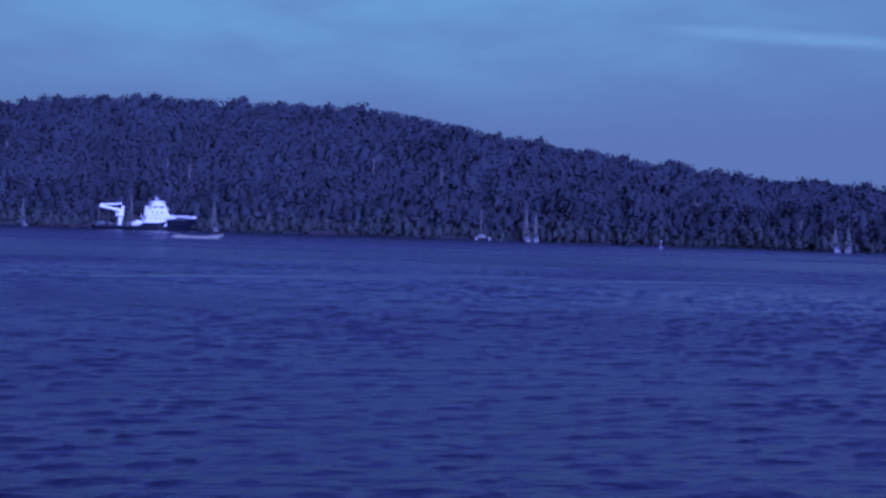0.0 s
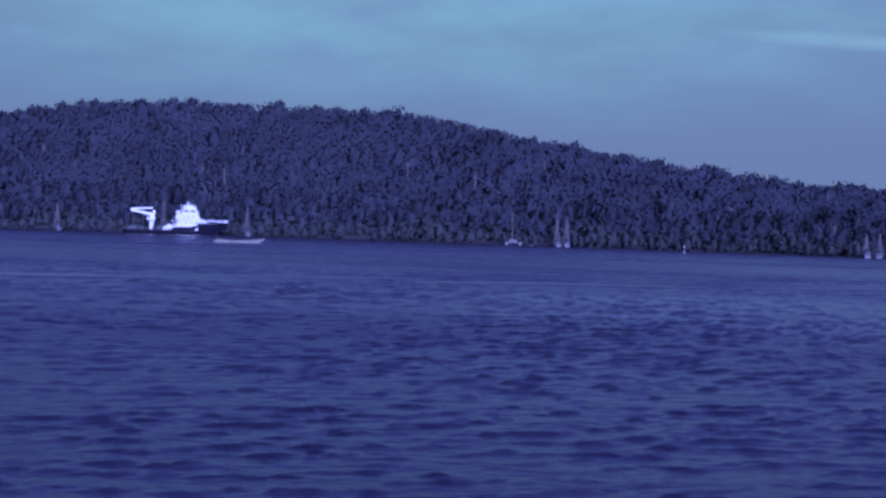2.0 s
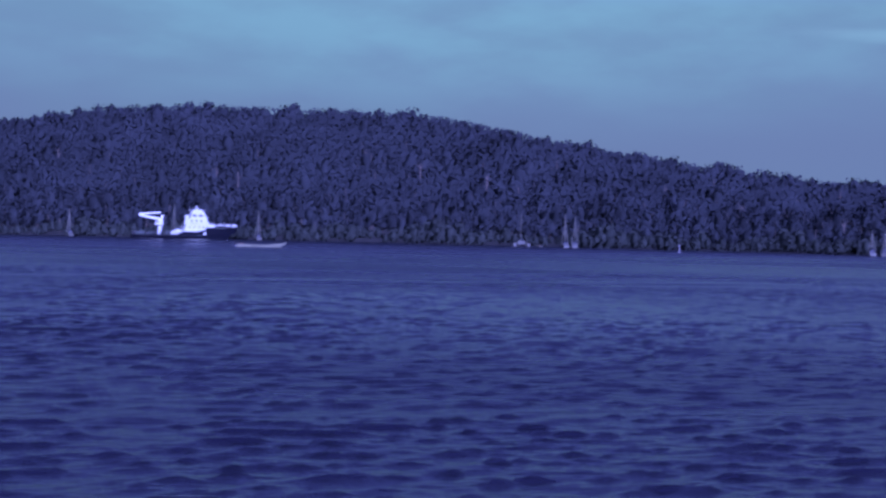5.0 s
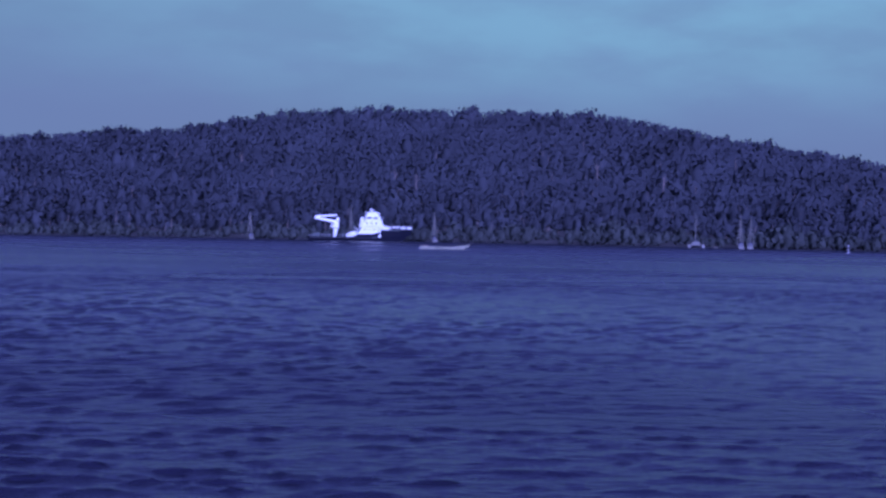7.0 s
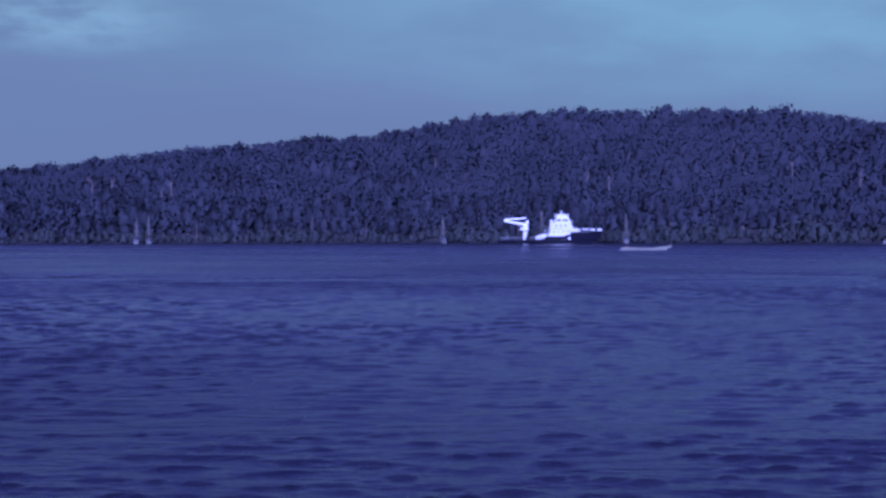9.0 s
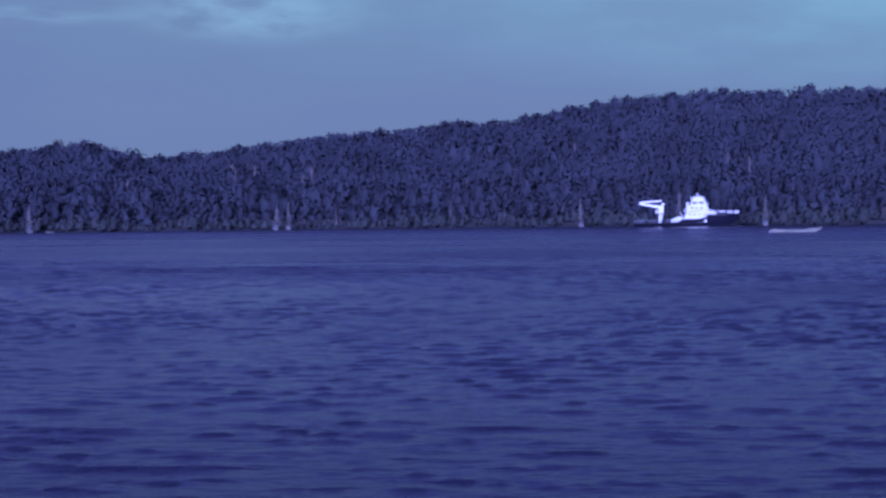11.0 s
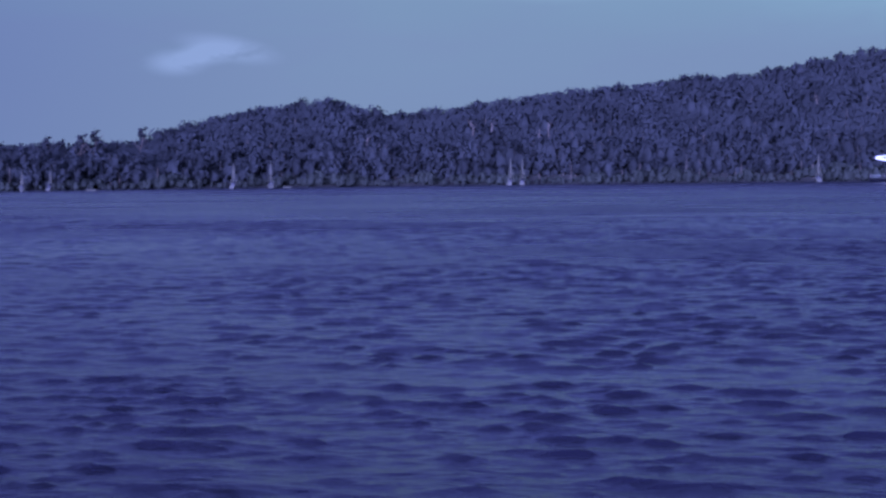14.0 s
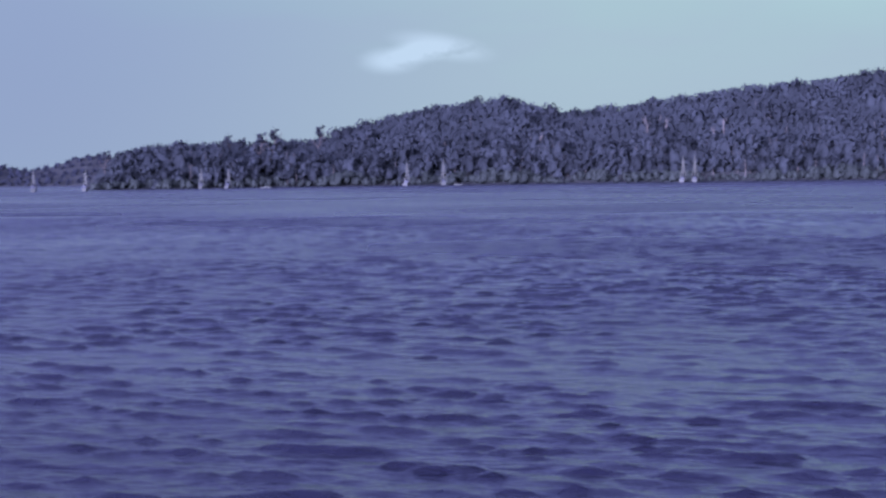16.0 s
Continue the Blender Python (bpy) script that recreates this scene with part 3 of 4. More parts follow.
def pale_stems():
    """Many thin stems that show faintly between the crowns all over the slope."""
    rng = random.Random(77)
    bm = bmesh.new()
    for k in range(230):
        th, off = rng.uniform(-27, 31), rng.choice((3.5, 8, 13, 19, 25, 32, 39)) + rng.uniform(-1.5, 1.5)
        p = spot(th, off)
        h, lean = rng.uniform(6.5, 10.5), rng.uniform(-0.8, 0.8)
        tube(bm, [p - Vector((0, 0, 0.8)), p + Vector((lean * 0.4, 0, h * 0.5)), p + Vector((lean, 0, h))], [0.26, 0.2, 0.1], 5)
    me = bpy.data.meshes.new("stems")
    bm.to_mesh(me)
    bm.free()
    me.materials.append(PALE_BARK)
    tagged(new("stems", me), "thin pale stems among the dark crowns", "tree stems", kind="stuff")


pale_stems()


def emergent_trees():
    """Umbrella-crowned trees that stand above the low point."""
    v, f, nv = crown_arrays(71, 24, 6.0, 150, 0.8, 1.0, umbrella=True)
    first = None
    for th, off, s in ((-28.9, 20, 0.66), (-25.0, 30, 0.78), (-23.9, 30, 0.84), (-23.5, 34, 0.86), (-22.0, 36, 0.85)):
        m = Matrix.Translation(spot(th, off)) @ pose(0, 0, 0, 0, 0, -th + 20 * math.sin(th * 9))
        if first is None:
            first = new("tree")
            tagged(first, "tall umbrella-crowned tree rising above the low canopy", "tree", group="emergent trees on the point")
            part("trunk", trunk_bm(8, 24, 0.42, 0.82, 4), BARK, first)
            mesh_object("crown", v.tolist(), f.tolist(), LEAF, first, normals=open_side(nv, 0).tolist())
            ob = first
        else:
            ob = copy_thing(first, m)
        ob.matrix_basis = m @ Matrix.Diagonal((s, s, s, 1))


emergent_trees()


def far_headland():
    """A second, lower wooded shore far behind the point."""
    rng = np.random.RandomState(31)
    ths = np.linspace(-46, -24, 60)
    hill = lambda th: 6 + 19 * math.exp(-((th + 31.4) / 1.6) ** 2) + 16 * math.exp(-((th + 35.8) / 1.9) ** 2)
    verts, faces = [], []
    offs = ((-10, -0.5), (0, 0.02), (25, 0.4), (60, 0.95), (110, 0.8), (200, 0.0))
    for th in ths:
        a = radians(th)
        for off, k in offs:
            r = 1330 + off
            verts.append((HUB.x + r * math.sin(a), r * math.cos(a), hill(th) * k))
    w = len(offs)
    for i in range(len(ths) - 1):
        for k in range(w - 1):
            faces.append((i * w + k, i * w + k + 1, (i + 1) * w + k + 1, (i + 1) * w + k))
    tagged(mesh_object("headland", verts, faces, EARTH, smooth=True), "low wooded headland far across the water", "hill", kind="structure")
    crown = [crown_arrays(60 + k, 8, 9, 24, 0.05, 2.6) for k in range(3)]
    pieces = []
    for off in (3, 11, 20, 30, 41, 52, 60):
        th = -45.0
        while th < -25:
            th += math.degrees(7.6 / 1330) * rng.uniform(0.7, 1.3)
            o = off + rng.uniform(-3, 3)
            v, f, nv = crown[rng.randint(3)]
            a, z = radians(th), hill(th) * float(np.interp(o, [q for q, _ in offs], [q for _, q in offs]))
            s = rng.uniform(0.5, 0.68)
            pieces.append((v * s + np.array((HUB.x + (1330 + o) * math.sin(a), (1330 + o) * math.cos(a), z - 2.2)), f, open_side(nv, th), rng.rand()))
    tagged(merge("far_woods", pieces, FAR_HAZE_LEAF), "woods on the far headland, haze put into their bluish leaf colour", "forest", kind="stuff")


far_headland()

# ---- vessels ----


def work_ship():
    """A blue-hulled work ship: low working deck with a folded crane aft, white deckhouse, raised bow."""
    ship = new("work_ship")
    tagged(ship, "blue-hulled work ship with bright white deckhouse and folded crane", "ship")
    ship.matrix_basis = pose(137.0 - 28.0, 780.0, 0, 0, 0, 1.5)

    def sheer(s):
        u = s * 45.0
        return 1.7 + 1.5 * min(1, max(0, (u - 19.5) / 2.0)) + 1.6 * min(1, max(0, (u - 28.5) / 6.0)) + 0.7 * max(0, (u - 34) / 11)
    bm = bmesh.new()
    loft(bm, hull_stations(44.5, 10.5, sheer, -2.6, 2.2, 0.9, 2.0, 32))
    hull = part("hull", bm, SHIP_BLUE, ship, "dark blue painted steel hull")
    bm = bmesh.new()
    for side in (-1, 1):
        tube(bm, [(0.2, side * 4.9, 1.2), (14, side * 5.2, 1.2), (27, side * 5.2, 1.2)], 0.16, 6)
    part("rubbing_strake", bm, RUBBER, hull)
    part("working_deck", box(bmesh.new(), 0.4, 30.0, -4.7, 4.7, 1.4, 1.76, 0.03), DECK, ship, "worn green steel deck")
    bm = bmesh.new()
    box(bm, 31.5, 40.5, -3.6, 3.6, 4.7, 5.15, 0.03)
    part("foredeck", bm, DECK, ship)
    # bulwark round the bow, in panels
    def edge(x, side):
        s = x / 44.5
        return side * (5.25 * (1 - max(0, (s - 0.5) / 0.5) ** 2.2) + 0.02)
    for side in (-1, 1):
        for x0, x1, z0, z1 in ((33.2, 35.8, 5.5, 6.3), (37.0, 39.0, 6.0, 6.5), (40.0, 41.7, 5.7, 6.4), (42.5, 44.3, 5.6, 6.5)):
            bm = bmesh.new()
            pts = [(x + 2.0 * max(0, (x / 44.5 - 0.7) / 0.3), edge(x, side)) for x in np.linspace(x0, x1, 4)]
            loft(bm, [[(x, y - 0.08, z0), (x, y + 0.08, z0), (x, y + 0.08, z1), (x, y - 0.08, z1), (x, y - 0.08, z0)] for x, y in pts])
            part("bulwark_panel", bm, SHIP_WHITE, ship, "white painted bulwark panel")
        bm = bmesh.new()
        tube(bm, [(x + 2.0 * max(0, (x / 44.5 - 0.7) / 0.3), edge(x, side), 6.8) for x in np.linspace(32.5, 44.3, 9)], 0.09, 6)
        part("bow_rail", bm, SHIP_WHITE, ship)
    # deckhouse, three tiers and the wheelhouse
    part("lower_deckhouse", box(bmesh.new(), 21.0, 32.0, -4.4, 4.4, 1.76, 6.2, 0.12, 0.4, 2.2), SHIP_WHITE, ship, "bright white steel deckhouse")
    part("boat_deck", box(bmesh.new(), 22.0, 33.4, -4.9, 4.9, 6.2, 6.42, 0.04), SHIP_WHITE, ship)
    part("forward_house", box(bmesh.new(), 31.6, 36.0, -3.1, 3.1, 4.7, 6.9, 0.1, 0.8, 0.0), SHIP_WHITE, ship)
    part("upper_deckhouse", box(bmesh.new(), 23.4, 33.4, -3.9, 3.9, 6.42, 9.2, 0.12, 1.3, 0.9), SHIP_WHITE, ship)
    part("bridge_deck", box(bmesh.new(), 23.8, 32.9, -4.6, 4.6, 9.2, 9.38, 0.04), SHIP_WHITE, ship)
    bridge = part("wheelhouse", box(bmesh.new(), 24.9, 32.2, -3.6, 3.6, 9.38, 11.9, 0.14, 1.2, 0.7), SHIP_WHITE, ship, "white wheelhouse with dark windows")
    for x in (25.6, 28.6):
        for side in (-1, 1):
            part("window", box(bmesh.new(), x, x + 2.1, side * 3.6 - 0.04, side * 3.6 + 0.04, 9.95, 10.75, 0.02), DARK, bridge)
    for y in (-2.6, -0.9, 0.8):
        part("window", box(bmesh.new(), 31.72, 31.95, y, y + 1.5, 9.95, 10.7, 0.02), DARK, bridge)
    part("wheelhouse_roof", box(bmesh.new(), 25.3, 31.4, -3.8, 3.8, 11.9, 12.05, 0.04), SHIP_WHITE, ship)
    part("monkey_island", box(bmesh.new(), 26.0, 30.8, -2.2, 2.2, 12.05, 13.1, 0.1, 0.5, 0.5), SHIP_WHITE, ship)
    bm = tube(bmesh.new(), [(28.0, 0, 13.0), (28.0, 0, 15.0)], [0.28, 0.1], 8)
    mast = part("mast", bm, SHIP_WHITE, ship)
    part("yard", tube(bmesh.new(), [(27.0, 0, 14.2), (29.0, 0, 14.2)], 0.07, 6), SHIP_WHITE, mast)
    part("radar_scanner", box(bmesh.new(), 28.1, 29.5, -0.9, 0.9, 13.45, 13.65, 0.05), SHIP_WHITE, mast)
    for x, z in ((25.2, 13.6), (31.5, 13.3)):
        part("aerial", tube(bmesh.new(), [(x, 1.0, 11.9), (x, 1.0, z)], 0.06, 5), SHIP_WHITE, ship)
    for side in (-1, 1):
        bm = tube(bmesh.new(), [(23.6, side * 2.6, 6.4), (23.8, side * 2.6, 10.6)], [0.55, 0.45], 10)
        part("funnel", bm, SHIP_WHITE, ship)
        for x in (24.3, 26.4, 28.5, 30.6):
            part("porthole", box(bmesh.new(), x, x + 0.5, side * 4.41 - 0.03, side * 4.41 + 0.03, 5.0, 5.45, 0.02), DARK, ship)
        for x in (25.2, 27.3, 29.4):
            part("porthole", box(bmesh.new(), x, x + 0.6, side * 3.91 - 0.03, side * 3.91 + 0.03, 7.7, 8.3, 0.02), DARK, ship)
    for z, x0, x1, y in ((7.4, 22.2, 34.2, 4.8), (10.3, 24.0, 32.7, 4.5), (12.9, 25.4, 31.2, 3.6)):
        for side in (-1, 1):
            rail = part("deck_rail", tube(bmesh.new(), [(x0, side * y, z), (x1, side * y, z)], 0.06, 5), SHIP_WHITE, ship)
            for x in np.linspace(x0, x1, 7):
                part("stanchion", tube(bmesh.new(), [(x, side * y, z - 1.0), (x, side * y, z)], 0.05, 5), SHIP_WHITE, rail)
    for x in (24.6, 26.2, 27.8):
        part("life_raft", tube(bmesh.new(), [(x, -4.5, 6.85), (x + 1.1, -4.5, 6.85)], 0.36, 10), SHIP_WHITE, ship)
    # rescue boat and its davit aft of the deckhouse
    bm = bmesh.new()
    loft(bm, hull_stations(6.0, 2.2, lambda s: 1.0 + 0.3 * s * s, -0.5, 1.8, 0.8, 0.2, 12))
    bmesh.ops.translate(bm, verts=bm.verts, vec=(16.4, -4.0, 2.25))
    boat = part("rescue_boat", bm, SHIP_WHITE, ship, "white rescue boat on the deck")
    part("canopy", box(bmesh.new(), 17.2, 21.0, -4.8, -3.2, 3.1, 3.8, 0.2, 0.6, 0.4), SHIP_WHITE, boat)
    part("boat_cradle", box(bmesh.new(), 17.2, 21.6, -4.5, -3.3, 1.74, 2.1, 0.04), GREY, ship)
    part("deck_locker", box(bmesh.new(), 19.4, 21.2, 1.0, 3.6, 1.74, 4.3, 0.08), SHIP_WHITE, ship)
    bm = tube(bmesh.new(), [(21.2, -4.4, 1.7), (21.2, -4.4, 5.2), (20.0, -4.4, 6.0)], [0.2, 0.18, 0.12], 7)
    part("davit", bm, SHIP_WHITE, ship)
    # crane
    crane_base = part("crane_pedestal", tube(bmesh.new(), [(11.6, 0, 1.6), (11.9, 0, 3.6), (12.1, 0, 5.6)], [0.7, 0.95, 1.05], 14), SHIP_WHITE, ship)
    part("slewing_ring", tube(bmesh.new(), [(12.1, 0, 5.5), (12.1, 0, 5.85)], 1.15, 16), GREY, crane_base)
    part("crane_house", box(bmesh.new(), 10.9, 13.4, -1.0, 1.0, 5.85, 8.5, 0.12, 0.2, 0.3), SHIP_WHITE, ship)
    cab = part("crane_cab", box(bmesh.new(), 9.6, 11.0, -1.9, -0.5, 5.9, 7.5, 0.1, 0.0, 0.2), SHIP_WHITE, ship)
    part("cab_window", box(bmesh.new(), 9.9, 10.8, -1.93, -1.88, 6.6, 7.3, 0.02), GREY, cab)
    def boom(name, a, b, w0, w1):
        bm = bmesh.new()
        d = Vector(b) - Vector(a)
        up = Vector((-d.z, 0, d.x)).normalized()
        loft(bm, [[tuple(Vector(p) + up * w * s + Vector((0, k * 0.45, 0))) for s, k in ((1, 1), (1, -1), (-1, -1), (-1, 1), (1, 1))] for p, w in ((a, w0), (b, w1))])
        return part(name, bm, SHIP_WHITE, ship)
    main = boom("main_boom", (13.2, 0, 8.3), (3.6, 0, 10.0), 0.62, 0.5)
    part("lift_ram", tube(bmesh.new(), [(12.6, 0, 6.4), (8.2, 0, 8.7)], 0.2, 8), STEEL, main)
    boom("knuckle_boom", (3.2, 0, 10.7), (12.4, 0, 11.4), 0.42, 0.34)
    part("knuckle_joint", tube(bmesh.new(), [(3.3, -0.7, 10.3), (3.3, 0.7, 10.3)], 0.8, 12), SHIP_WHITE, ship)
    part("hook_block", box(bmesh.new(), 12.3, 13.6, -0.4, 0.4, 9.1, 10.3, 0.12), SHIP_WHITE, ship)
    # stern gear
    winch = part("winch_drum", tube(bmesh.new(), [(4.0, -1.6, 2.6), (4.0, 1.6, 2.6)], 0.8, 14), DECK, ship)
    for y in (-1.8, 1.8):
        part("winch_cheek", tube(bmesh.new(), [(4.0, y - 0.12, 2.6), (4.0, y + 0.12, 2.6)], 1.0, 14), DECK, winch)
    for x, y, s in ((1.2, -3.0, 1.3), (2.0, 2.6, 1.1), (6.6, -3.0, 1.0), (15.2, 2.0, 1.6)):
        part("deck_crate", box(bmesh.new(), x, x + s * 1.5, y, y + s, 1.74, 1.74 + s, 0.06), DECK, ship)
    for side in (-1, 1):
        bm = tube(bmesh.new(), [(0.3, side * 4.6, 2.7), (10, side * 4.95, 2.7), (20.5, side * 5.1, 2.7)], 0.05, 5)
        rail = part("side_rail", bm, GREY, ship)
        for x in np.linspace(0.5, 20.2, 8):
            part("stanchion", tube(bmesh.new(), [(x, side * (4.62 + 0.023 * x), 1.6), (x, side * (4.62 + 0.023 * x), 2.7)], 0.05, 5), GREY, rail)
    return ship


work_ship()


def yacht(label, mast_height=13.0, length=10.5, beam=3.3):
    """A moored sailing yacht, bow along +x: hull, cabin, mast, boom with its furled sail, rigging."""
    boat = new("sailing_yacht")
    tagged(boat, label, "sailboat", group="moored yachts")
    bm = bmesh.new()
    st = length / 2
    loft(bm, hull_stations(length, beam, lambda s: 1.0 + 0.35 * s * s, -0.6, 1.7, 0.7, 0.5, 16, -st))
    hull = part("hull", bm, GEL, boat, "white hull", smooth=False)
    part("cockpit_sole", box(bmesh.new(), -st + 0.4, st * 0.55, -beam * 0.33, beam * 0.33, 0.85, 1.02, 0.03), GEL, boat)
    cabin = part("coachroof", box(bmesh.new(), -1.2, 2.6, -beam * 0.3, beam * 0.3, 1.0, 1.65, 0.12, 0.9, 0.15), GEL, boat)
    for side in (-1, 1):
        part("cabin_window", box(bmesh.new(), -0.7, 1.6, side * beam * 0.3 - 0.02, side * beam * 0.3 + 0.02, 1.2, 1.45, 0.01), DARK, cabin)
    part("sprayhood", box(bmesh.new(), -2.2, -1.0, -1.0, 1.0, 1.45, 2.25, 0.2, 0.5, 0.1), CANVAS, boat, "faded canvas sprayhood")
    mast = part("mast", tube(bmesh.new(), [(1.0, 0, 1.0), (0.95, 0, mast_height)], [0.17, 0.11], 8), ALU, boat, "pale aluminium mast")
    for z in (0.4, 0.7):
        part("spreader", tube(bmesh.new(), [(1.0, -0.9, mast_height * z), (1.0, 0.9, mast_height * z)], 0.05, 5), ALU, mast)
    part("boom", tube(bmesh.new(), [(0.9, 0, 2.3), (-3.6, 0, 2.35)], 0.09, 6), ALU, boat)
    part("furled_sail", tube(bmesh.new(), [(0.7, 0, 2.75), (-1.2, 0, 2.6), (-3.5, 0, 2.5)], [0.32, 0.24, 0.12], 8), CANVAS, boat, "furled sail in its cover")
    for a, b in (((1.0, beam * 0.47, 1.1), (0.97, 0, mast_height * 0.97)), ((1.0, -beam * 0.47, 1.1), (0.97, 0, mast_height * 0.97)),
                 ((0.6, beam * 0.45, 1.1), (0.97, 0, mast_height * 0.7)), ((0.6, -beam * 0.45, 1.1), (0.97, 0, mast_height * 0.7)),
                 ((st + 0.3, 0, 1.4), (0.97, 0, mast_height)), ((-st, 0, 1.1), (0.97, 0, mast_height))):
        part("stay", tube(bmesh.new(), [a, b], 0.065, 4), ALU, mast)
    bm = tube(bmesh.new(), [(st - 0.2, -0.5, 1.2), (st + 0.2, -0.3, 1.95), (st + 0.35, 0, 1.98), (st + 0.2, 0.3, 1.95), (st - 0.2, 0.5, 1.2)], 0.04, 5)
    part("bow_rail", bm, STEEL, boat)
    return boat


def catamaran(label):
    boat = new("catamaran")
    tagged(boat, label, "catamaran", group="moored yachts")
    for y in (-2.9, 2.9):
        bm = bmesh.new()
        loft(bm, hull_stations(11.5, 1.5, lambda s: 1.35 + 0.2 * s, -0.4, 1.7, 0.8, 0.3, 14, -5.7))
        bmesh.ops.translate(bm, verts=bm.verts, vec=(0, y, 0))
        part("hull", bm, GEL, boat, "slim white hull")
    part("bridge_deck", box(bmesh.new(), -4.6, 2.6, -2.8, 2.8, 1.0, 1.3, 0.05), GEL, boat)
    cabin = part("saloon", box(bmesh.new(), -2.6, 2.2, -1.7, 1.7, 1.3, 2.5, 0.2, 1.2, 0.3), GEL, boat)
    part("saloon_window", box(bmesh.new(), -2.38, -2.28, -1.3, 1.3, 1.8, 2.2, 0.02), DARK, cabin)
    mast = part("mast", tube(bmesh.new(), [(0.8, 0, 2.3), (0.75, 0, 14.0)], [0.18, 0.12], 8), ALU, boat)
    part("furled_sail", tube(bmesh.new(), [(0.6, 0, 3.4), (-4.4, 0, 3.1)], [0.35, 0.2], 8), CANVAS, boat)
    for y in (-2.9, 2.9):
        part("stay", tube(bmesh.new(), [(-0.5, y, 1.4), (0.76, 0, 12.5)], 0.035, 4), ALU, mast)
    part("stay", tube(bmesh.new(), [(4.6, 0, 1.3), (0.76, 0, 13.5)], 0.035, 4), ALU, mast)
    part("beam", tube(bmesh.new(), [(4.6, -2.9, 1.3), (4.6, 2.9, 1.3)], 0.12, 8), ALU, boat)
    return boat


def at(x, y, turn):
    return pose(x, y, 0, 0, 0, turn)


YACHTS = (  # place, heading in degrees from the line of sight's side, mast, label
    (84, 832, 97, 13.0, "white sailing yacht moored end-on off the wooded shore"),
    (129.5, 804, 84, 16.0, "white sailing yacht moored behind the work ship"),
    (168.5, 805, 93, 14.0, "white sailing yacht moored near the thicket"),
    (-57.5, 806, 88, 12.6, "white sailing yacht rafted beside another yacht"),
    (-52.0, 807, 92, 13.2, "white sailing yacht rafted beside a second one"),
    (-176, 751, 85, 11.5, "white sailing yacht moored off the low point"),
    (-161, 760, 96, 12.5, "white sailing yacht with a tall bare mast"),
    (-240, 671, 90, 9.0, "small white yacht at anchor off the point"),
    (-236, 688, 80, 9.0, "small white yacht at anchor near the trees"),
    (-264.5, 582, 92, 9.0, "distant yacht with a thin pale mast"),
    (-248, 594, 86, 9.0, "distant yacht moored beyond the point"),
    (283.0, 700, 94, 14.0, "white yacht with a tall pale mast"),
    (287.0, 699, 88, 13.0, "white sailing yacht moored beside a taller mast"),
    (358, 574, 92, 9.5, "small white yacht moored close to the shore"),
    (362, 571.5, 84, 9.5, "small grey yacht moored beside another"),
)
for x, y, turn, mast_h, label in YACHTS:
    b = yacht(label, mast_h, 10.5 if mast_h > 9.2 else 7.5, 3.3 if mast_h > 9.2 else 2.4)
    b.matrix_basis = at(x, y, turn - math.degrees(math.atan2(x - HUB.x, y)))
cat = catamaran("white catamaran moored stern-on off the thicket")
cat.matrix_basis = at(269, 718, 77)


def launch():
    """The long open launch that crosses ahead of the work ship, bow along +x."""
    boat = new("launch")
    tagged(boat, "long low pale launch under way across the bay", "boat")
    bm = bmesh.new()
    sheer = lambda s: 0.55 + 0.15 * (1 - s) ** 2 + 0.8 * max(0, (s - 0.6) / 0.4) ** 2
    loft(bm, hull_stations(12.6, 2.6, sheer, -0.35, 1.9, 0.75, 0.9, 20, -6.5))
    part("hull", bm, LAUNCH, boat, "pale weathered painted hull")
    for side in (-1, 1):
        bm = bmesh.new()
        pts = []
        for i in range(14):
            s = i / 13
            half = 1.3 * (0.75 + 0.25 * min(1, s * 3)) * (1 - max(0, (s - 0.5) / 0.5) ** 1.9) + 0.05
            pts.append((-6.5 + 12.6 * s + 0.9 * max(0, (s - 0.7) / 0.3), side * half, sheer(s) + 0.03))
        tube(bm, pts, 0.08, 6)
        part("gunwale", bm, LAUNCH, boat)
    part("well_deck", box(bmesh.new(), -5.6, 2.6, -0.85, 0.85, 0.45, 0.66, 0.04), TIMBER, boat, "dark timber well deck")
    for x in (-4.2, -2.2, -0.2, 1.8):
        part("thwart", box(bmesh.new(), x, x + 0.35, -1.05, 1.05, 0.6, 0.72, 0.03), TIMBER, boat)
    part("engine_box", box(bmesh.new(), -5.7, -4.6, -0.6, 0.6, 0.64, 1.0, 0.1), TIMBER, boat)
    engine = part("outboard", box(bmesh.new(), -6.95, -6.4, -0.28, 0.28, 0.6, 1.2, 0.12), RUBBER, boat)
    part("outboard_leg", box(bmesh.new(), -6.85, -6.6, -0.12, 0.12, -0.5, 0.85, 0.05), GREY, engine)
    part("foredeck", box(bmesh.new(), 3.2, 4.8, -0.5, 0.5, 0.92, 1.05, 0.04), LAUNCH, boat)
    return boat


motor_launch = launch()


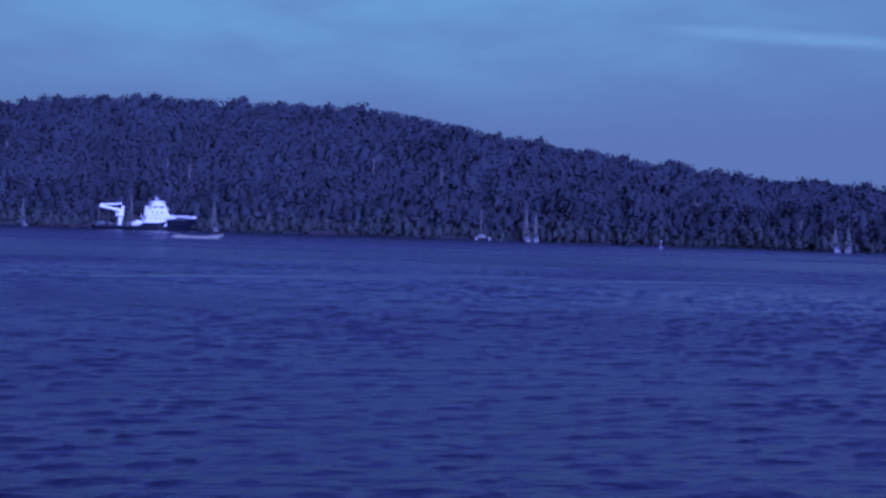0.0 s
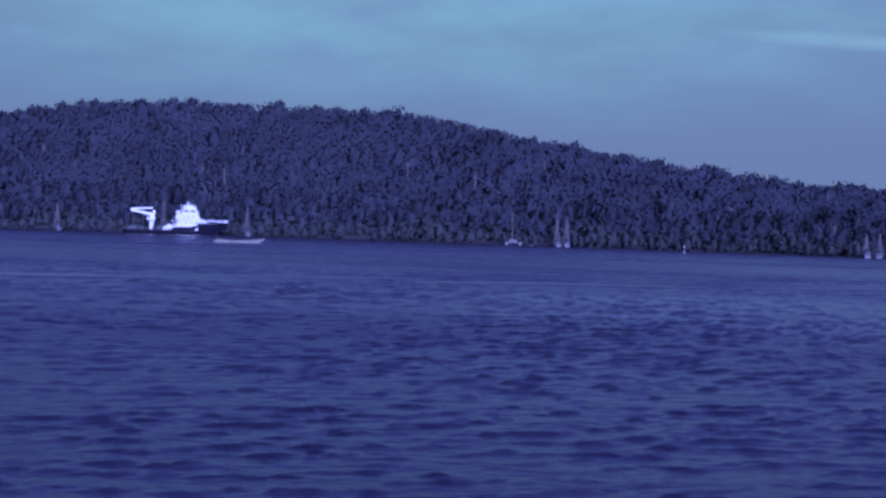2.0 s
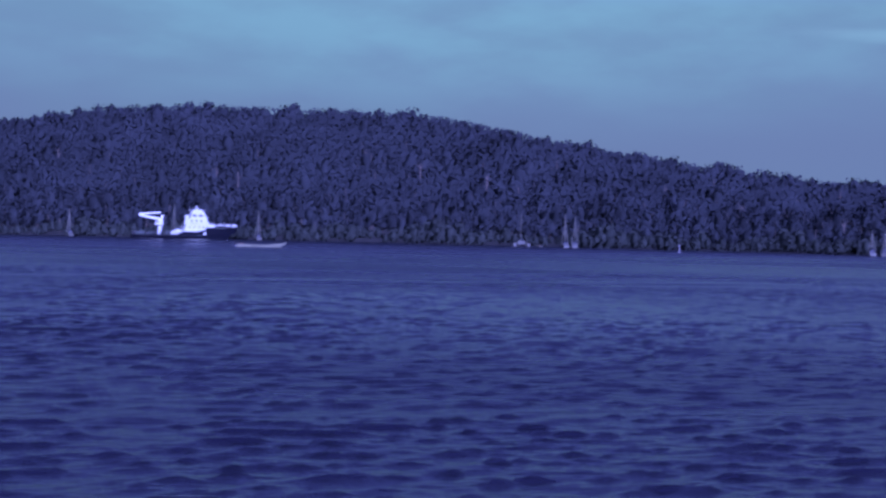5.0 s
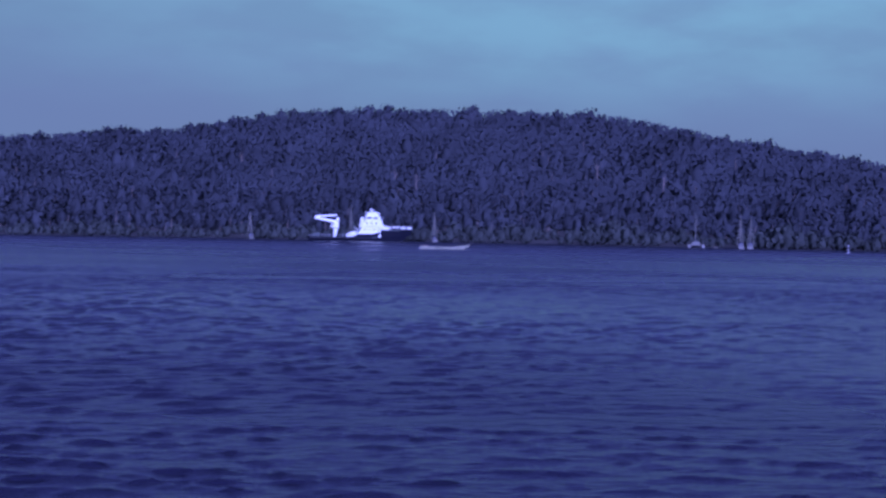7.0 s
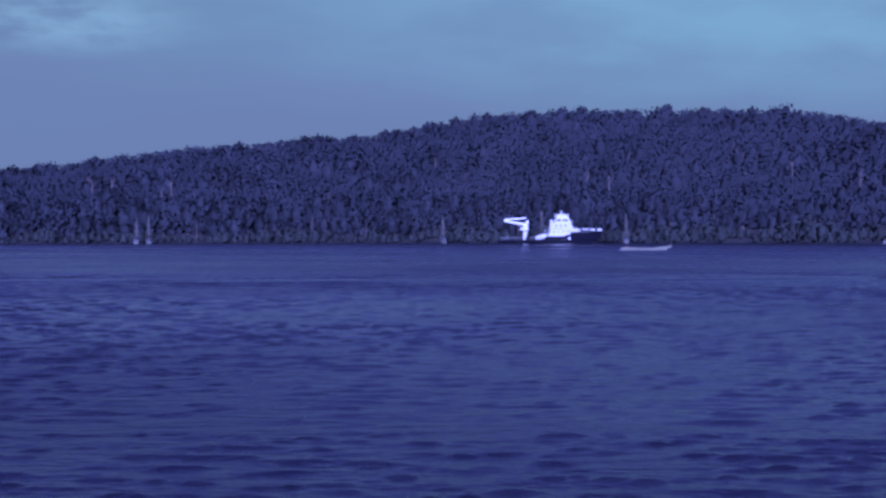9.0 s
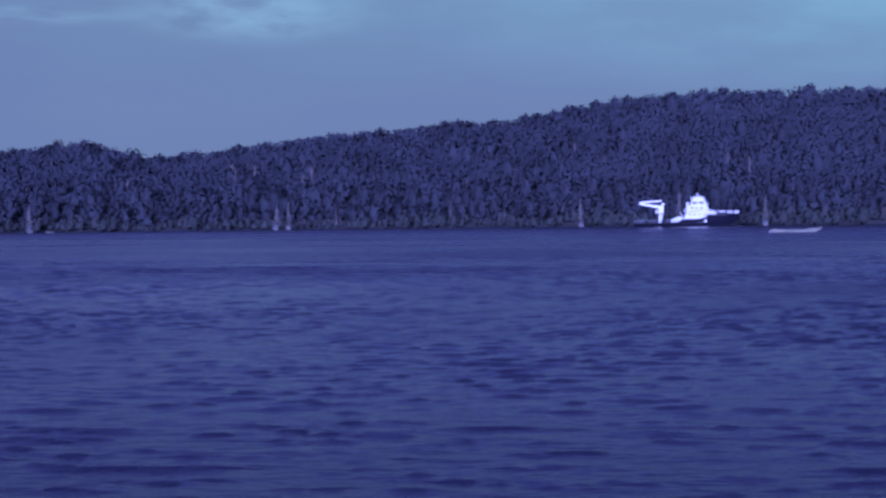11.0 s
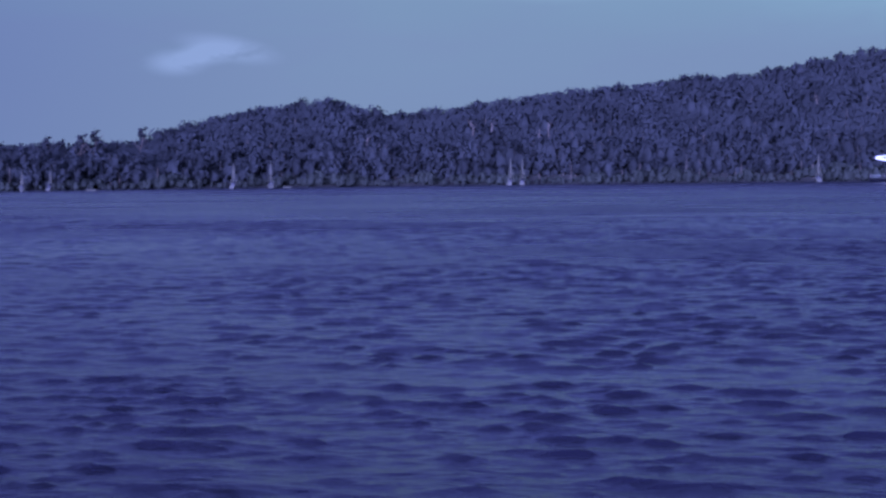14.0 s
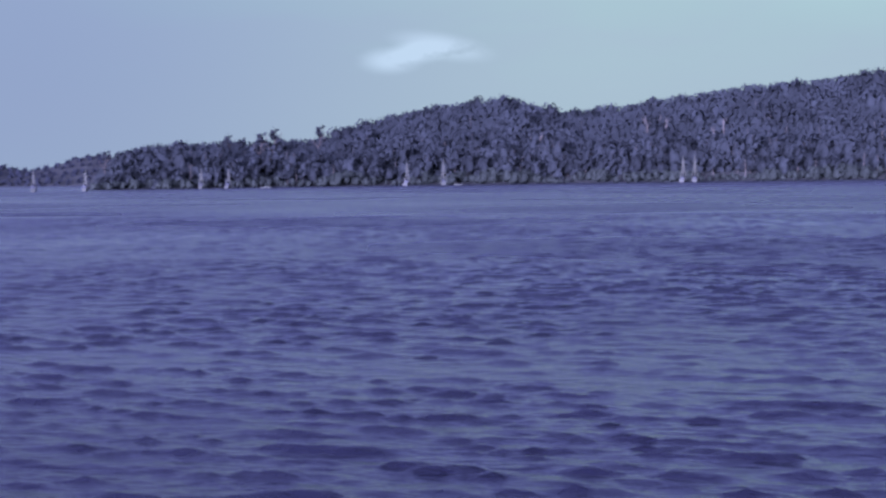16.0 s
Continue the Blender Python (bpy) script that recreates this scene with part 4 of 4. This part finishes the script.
def marker():
    """A small channel marker post on a float."""
    ob = new("channel_marker")
    tagged(ob, "small pale channel marker floating off the shore", "buoy")
    part("float", tube(bmesh.new(), [(0, 0, -0.4), (0, 0, 0.1), (0, 0, 0.45)], [0.6, 0.75, 0.4], 14), GREY, ob)
    part("post", tube(bmesh.new(), [(0, 0, 0.4), (0, 0, 2.1)], [0.14, 0.1], 8), GREY, ob)
    part("topmark", tube(bmesh.new(), [(0, 0, 2.05), (0, 0, 2.7)], [0.34, 0.3], 10), GREY, ob)
    ob.matrix_basis = pose(276, 556, 0)


marker()


def dinghy(label, x, y, turn):
    ob = new("dinghy")
    tagged(ob, label, "boat", group="small open boats")
    bm = bmesh.new()
    loft(bm, hull_stations(4.2, 1.7, lambda s: 0.55 + 0.3 * s * s, -0.2, 1.7, 0.8, 0.2, 12, -2.1))
    part("hull", bm, GEL, ob)
    part("thwart", box(bmesh.new(), -0.4, 0.0, -0.7, 0.7, 0.56, 0.64, 0.02), TIMBER, ob)
    part("outboard", box(bmesh.new(), -2.4, -2.0, -0.18, 0.18, 0.4, 1.15, 0.08), RUBBER, ob)
    ob.matrix_basis = at(x, y, turn)


dinghy("small pale dinghy moored off the point", -203, 663, 10)
dinghy("small pale dinghy on the water by the shore", -140, 727, 175)
dinghy("small tender lying behind a catamaran", 275, 711, 100)

# ---- what moves ----


def motions():
    walk(motor_launch, [(0.0, pose(92.2, 460.9, 0, 0, 0, 1)), (1.5, pose(100.5, 462.2, 0, 0, 0, 1)), (3.5, pose(111.4, 463.8, 0, 0, 0, 1)),
                        (5.0, pose(119.1, 464.9, 0, 0, 0, 0.8)), (7.3, pose(131.4, 466.3, 0, 0, 0, 0.6)), (9.1, pose(141.4, 467.3, 0, 0, 0, 0.5)),
                        (11.3, pose(153.4, 468.4, 0, 0, 0, 0.4)), (16.0, pose(178.5, 470.4, 0, 0, 0, 0.4))])
    for wave in wakes:
        walk(wave, [(0.0, pose(0, 0, 0)), (16.0, pose(0, 32.0, 0))])
    walk(water, [(0.0, pose(0, 0, 0)), (16.0, pose(-6.0, -9.0, 0))])


motions()
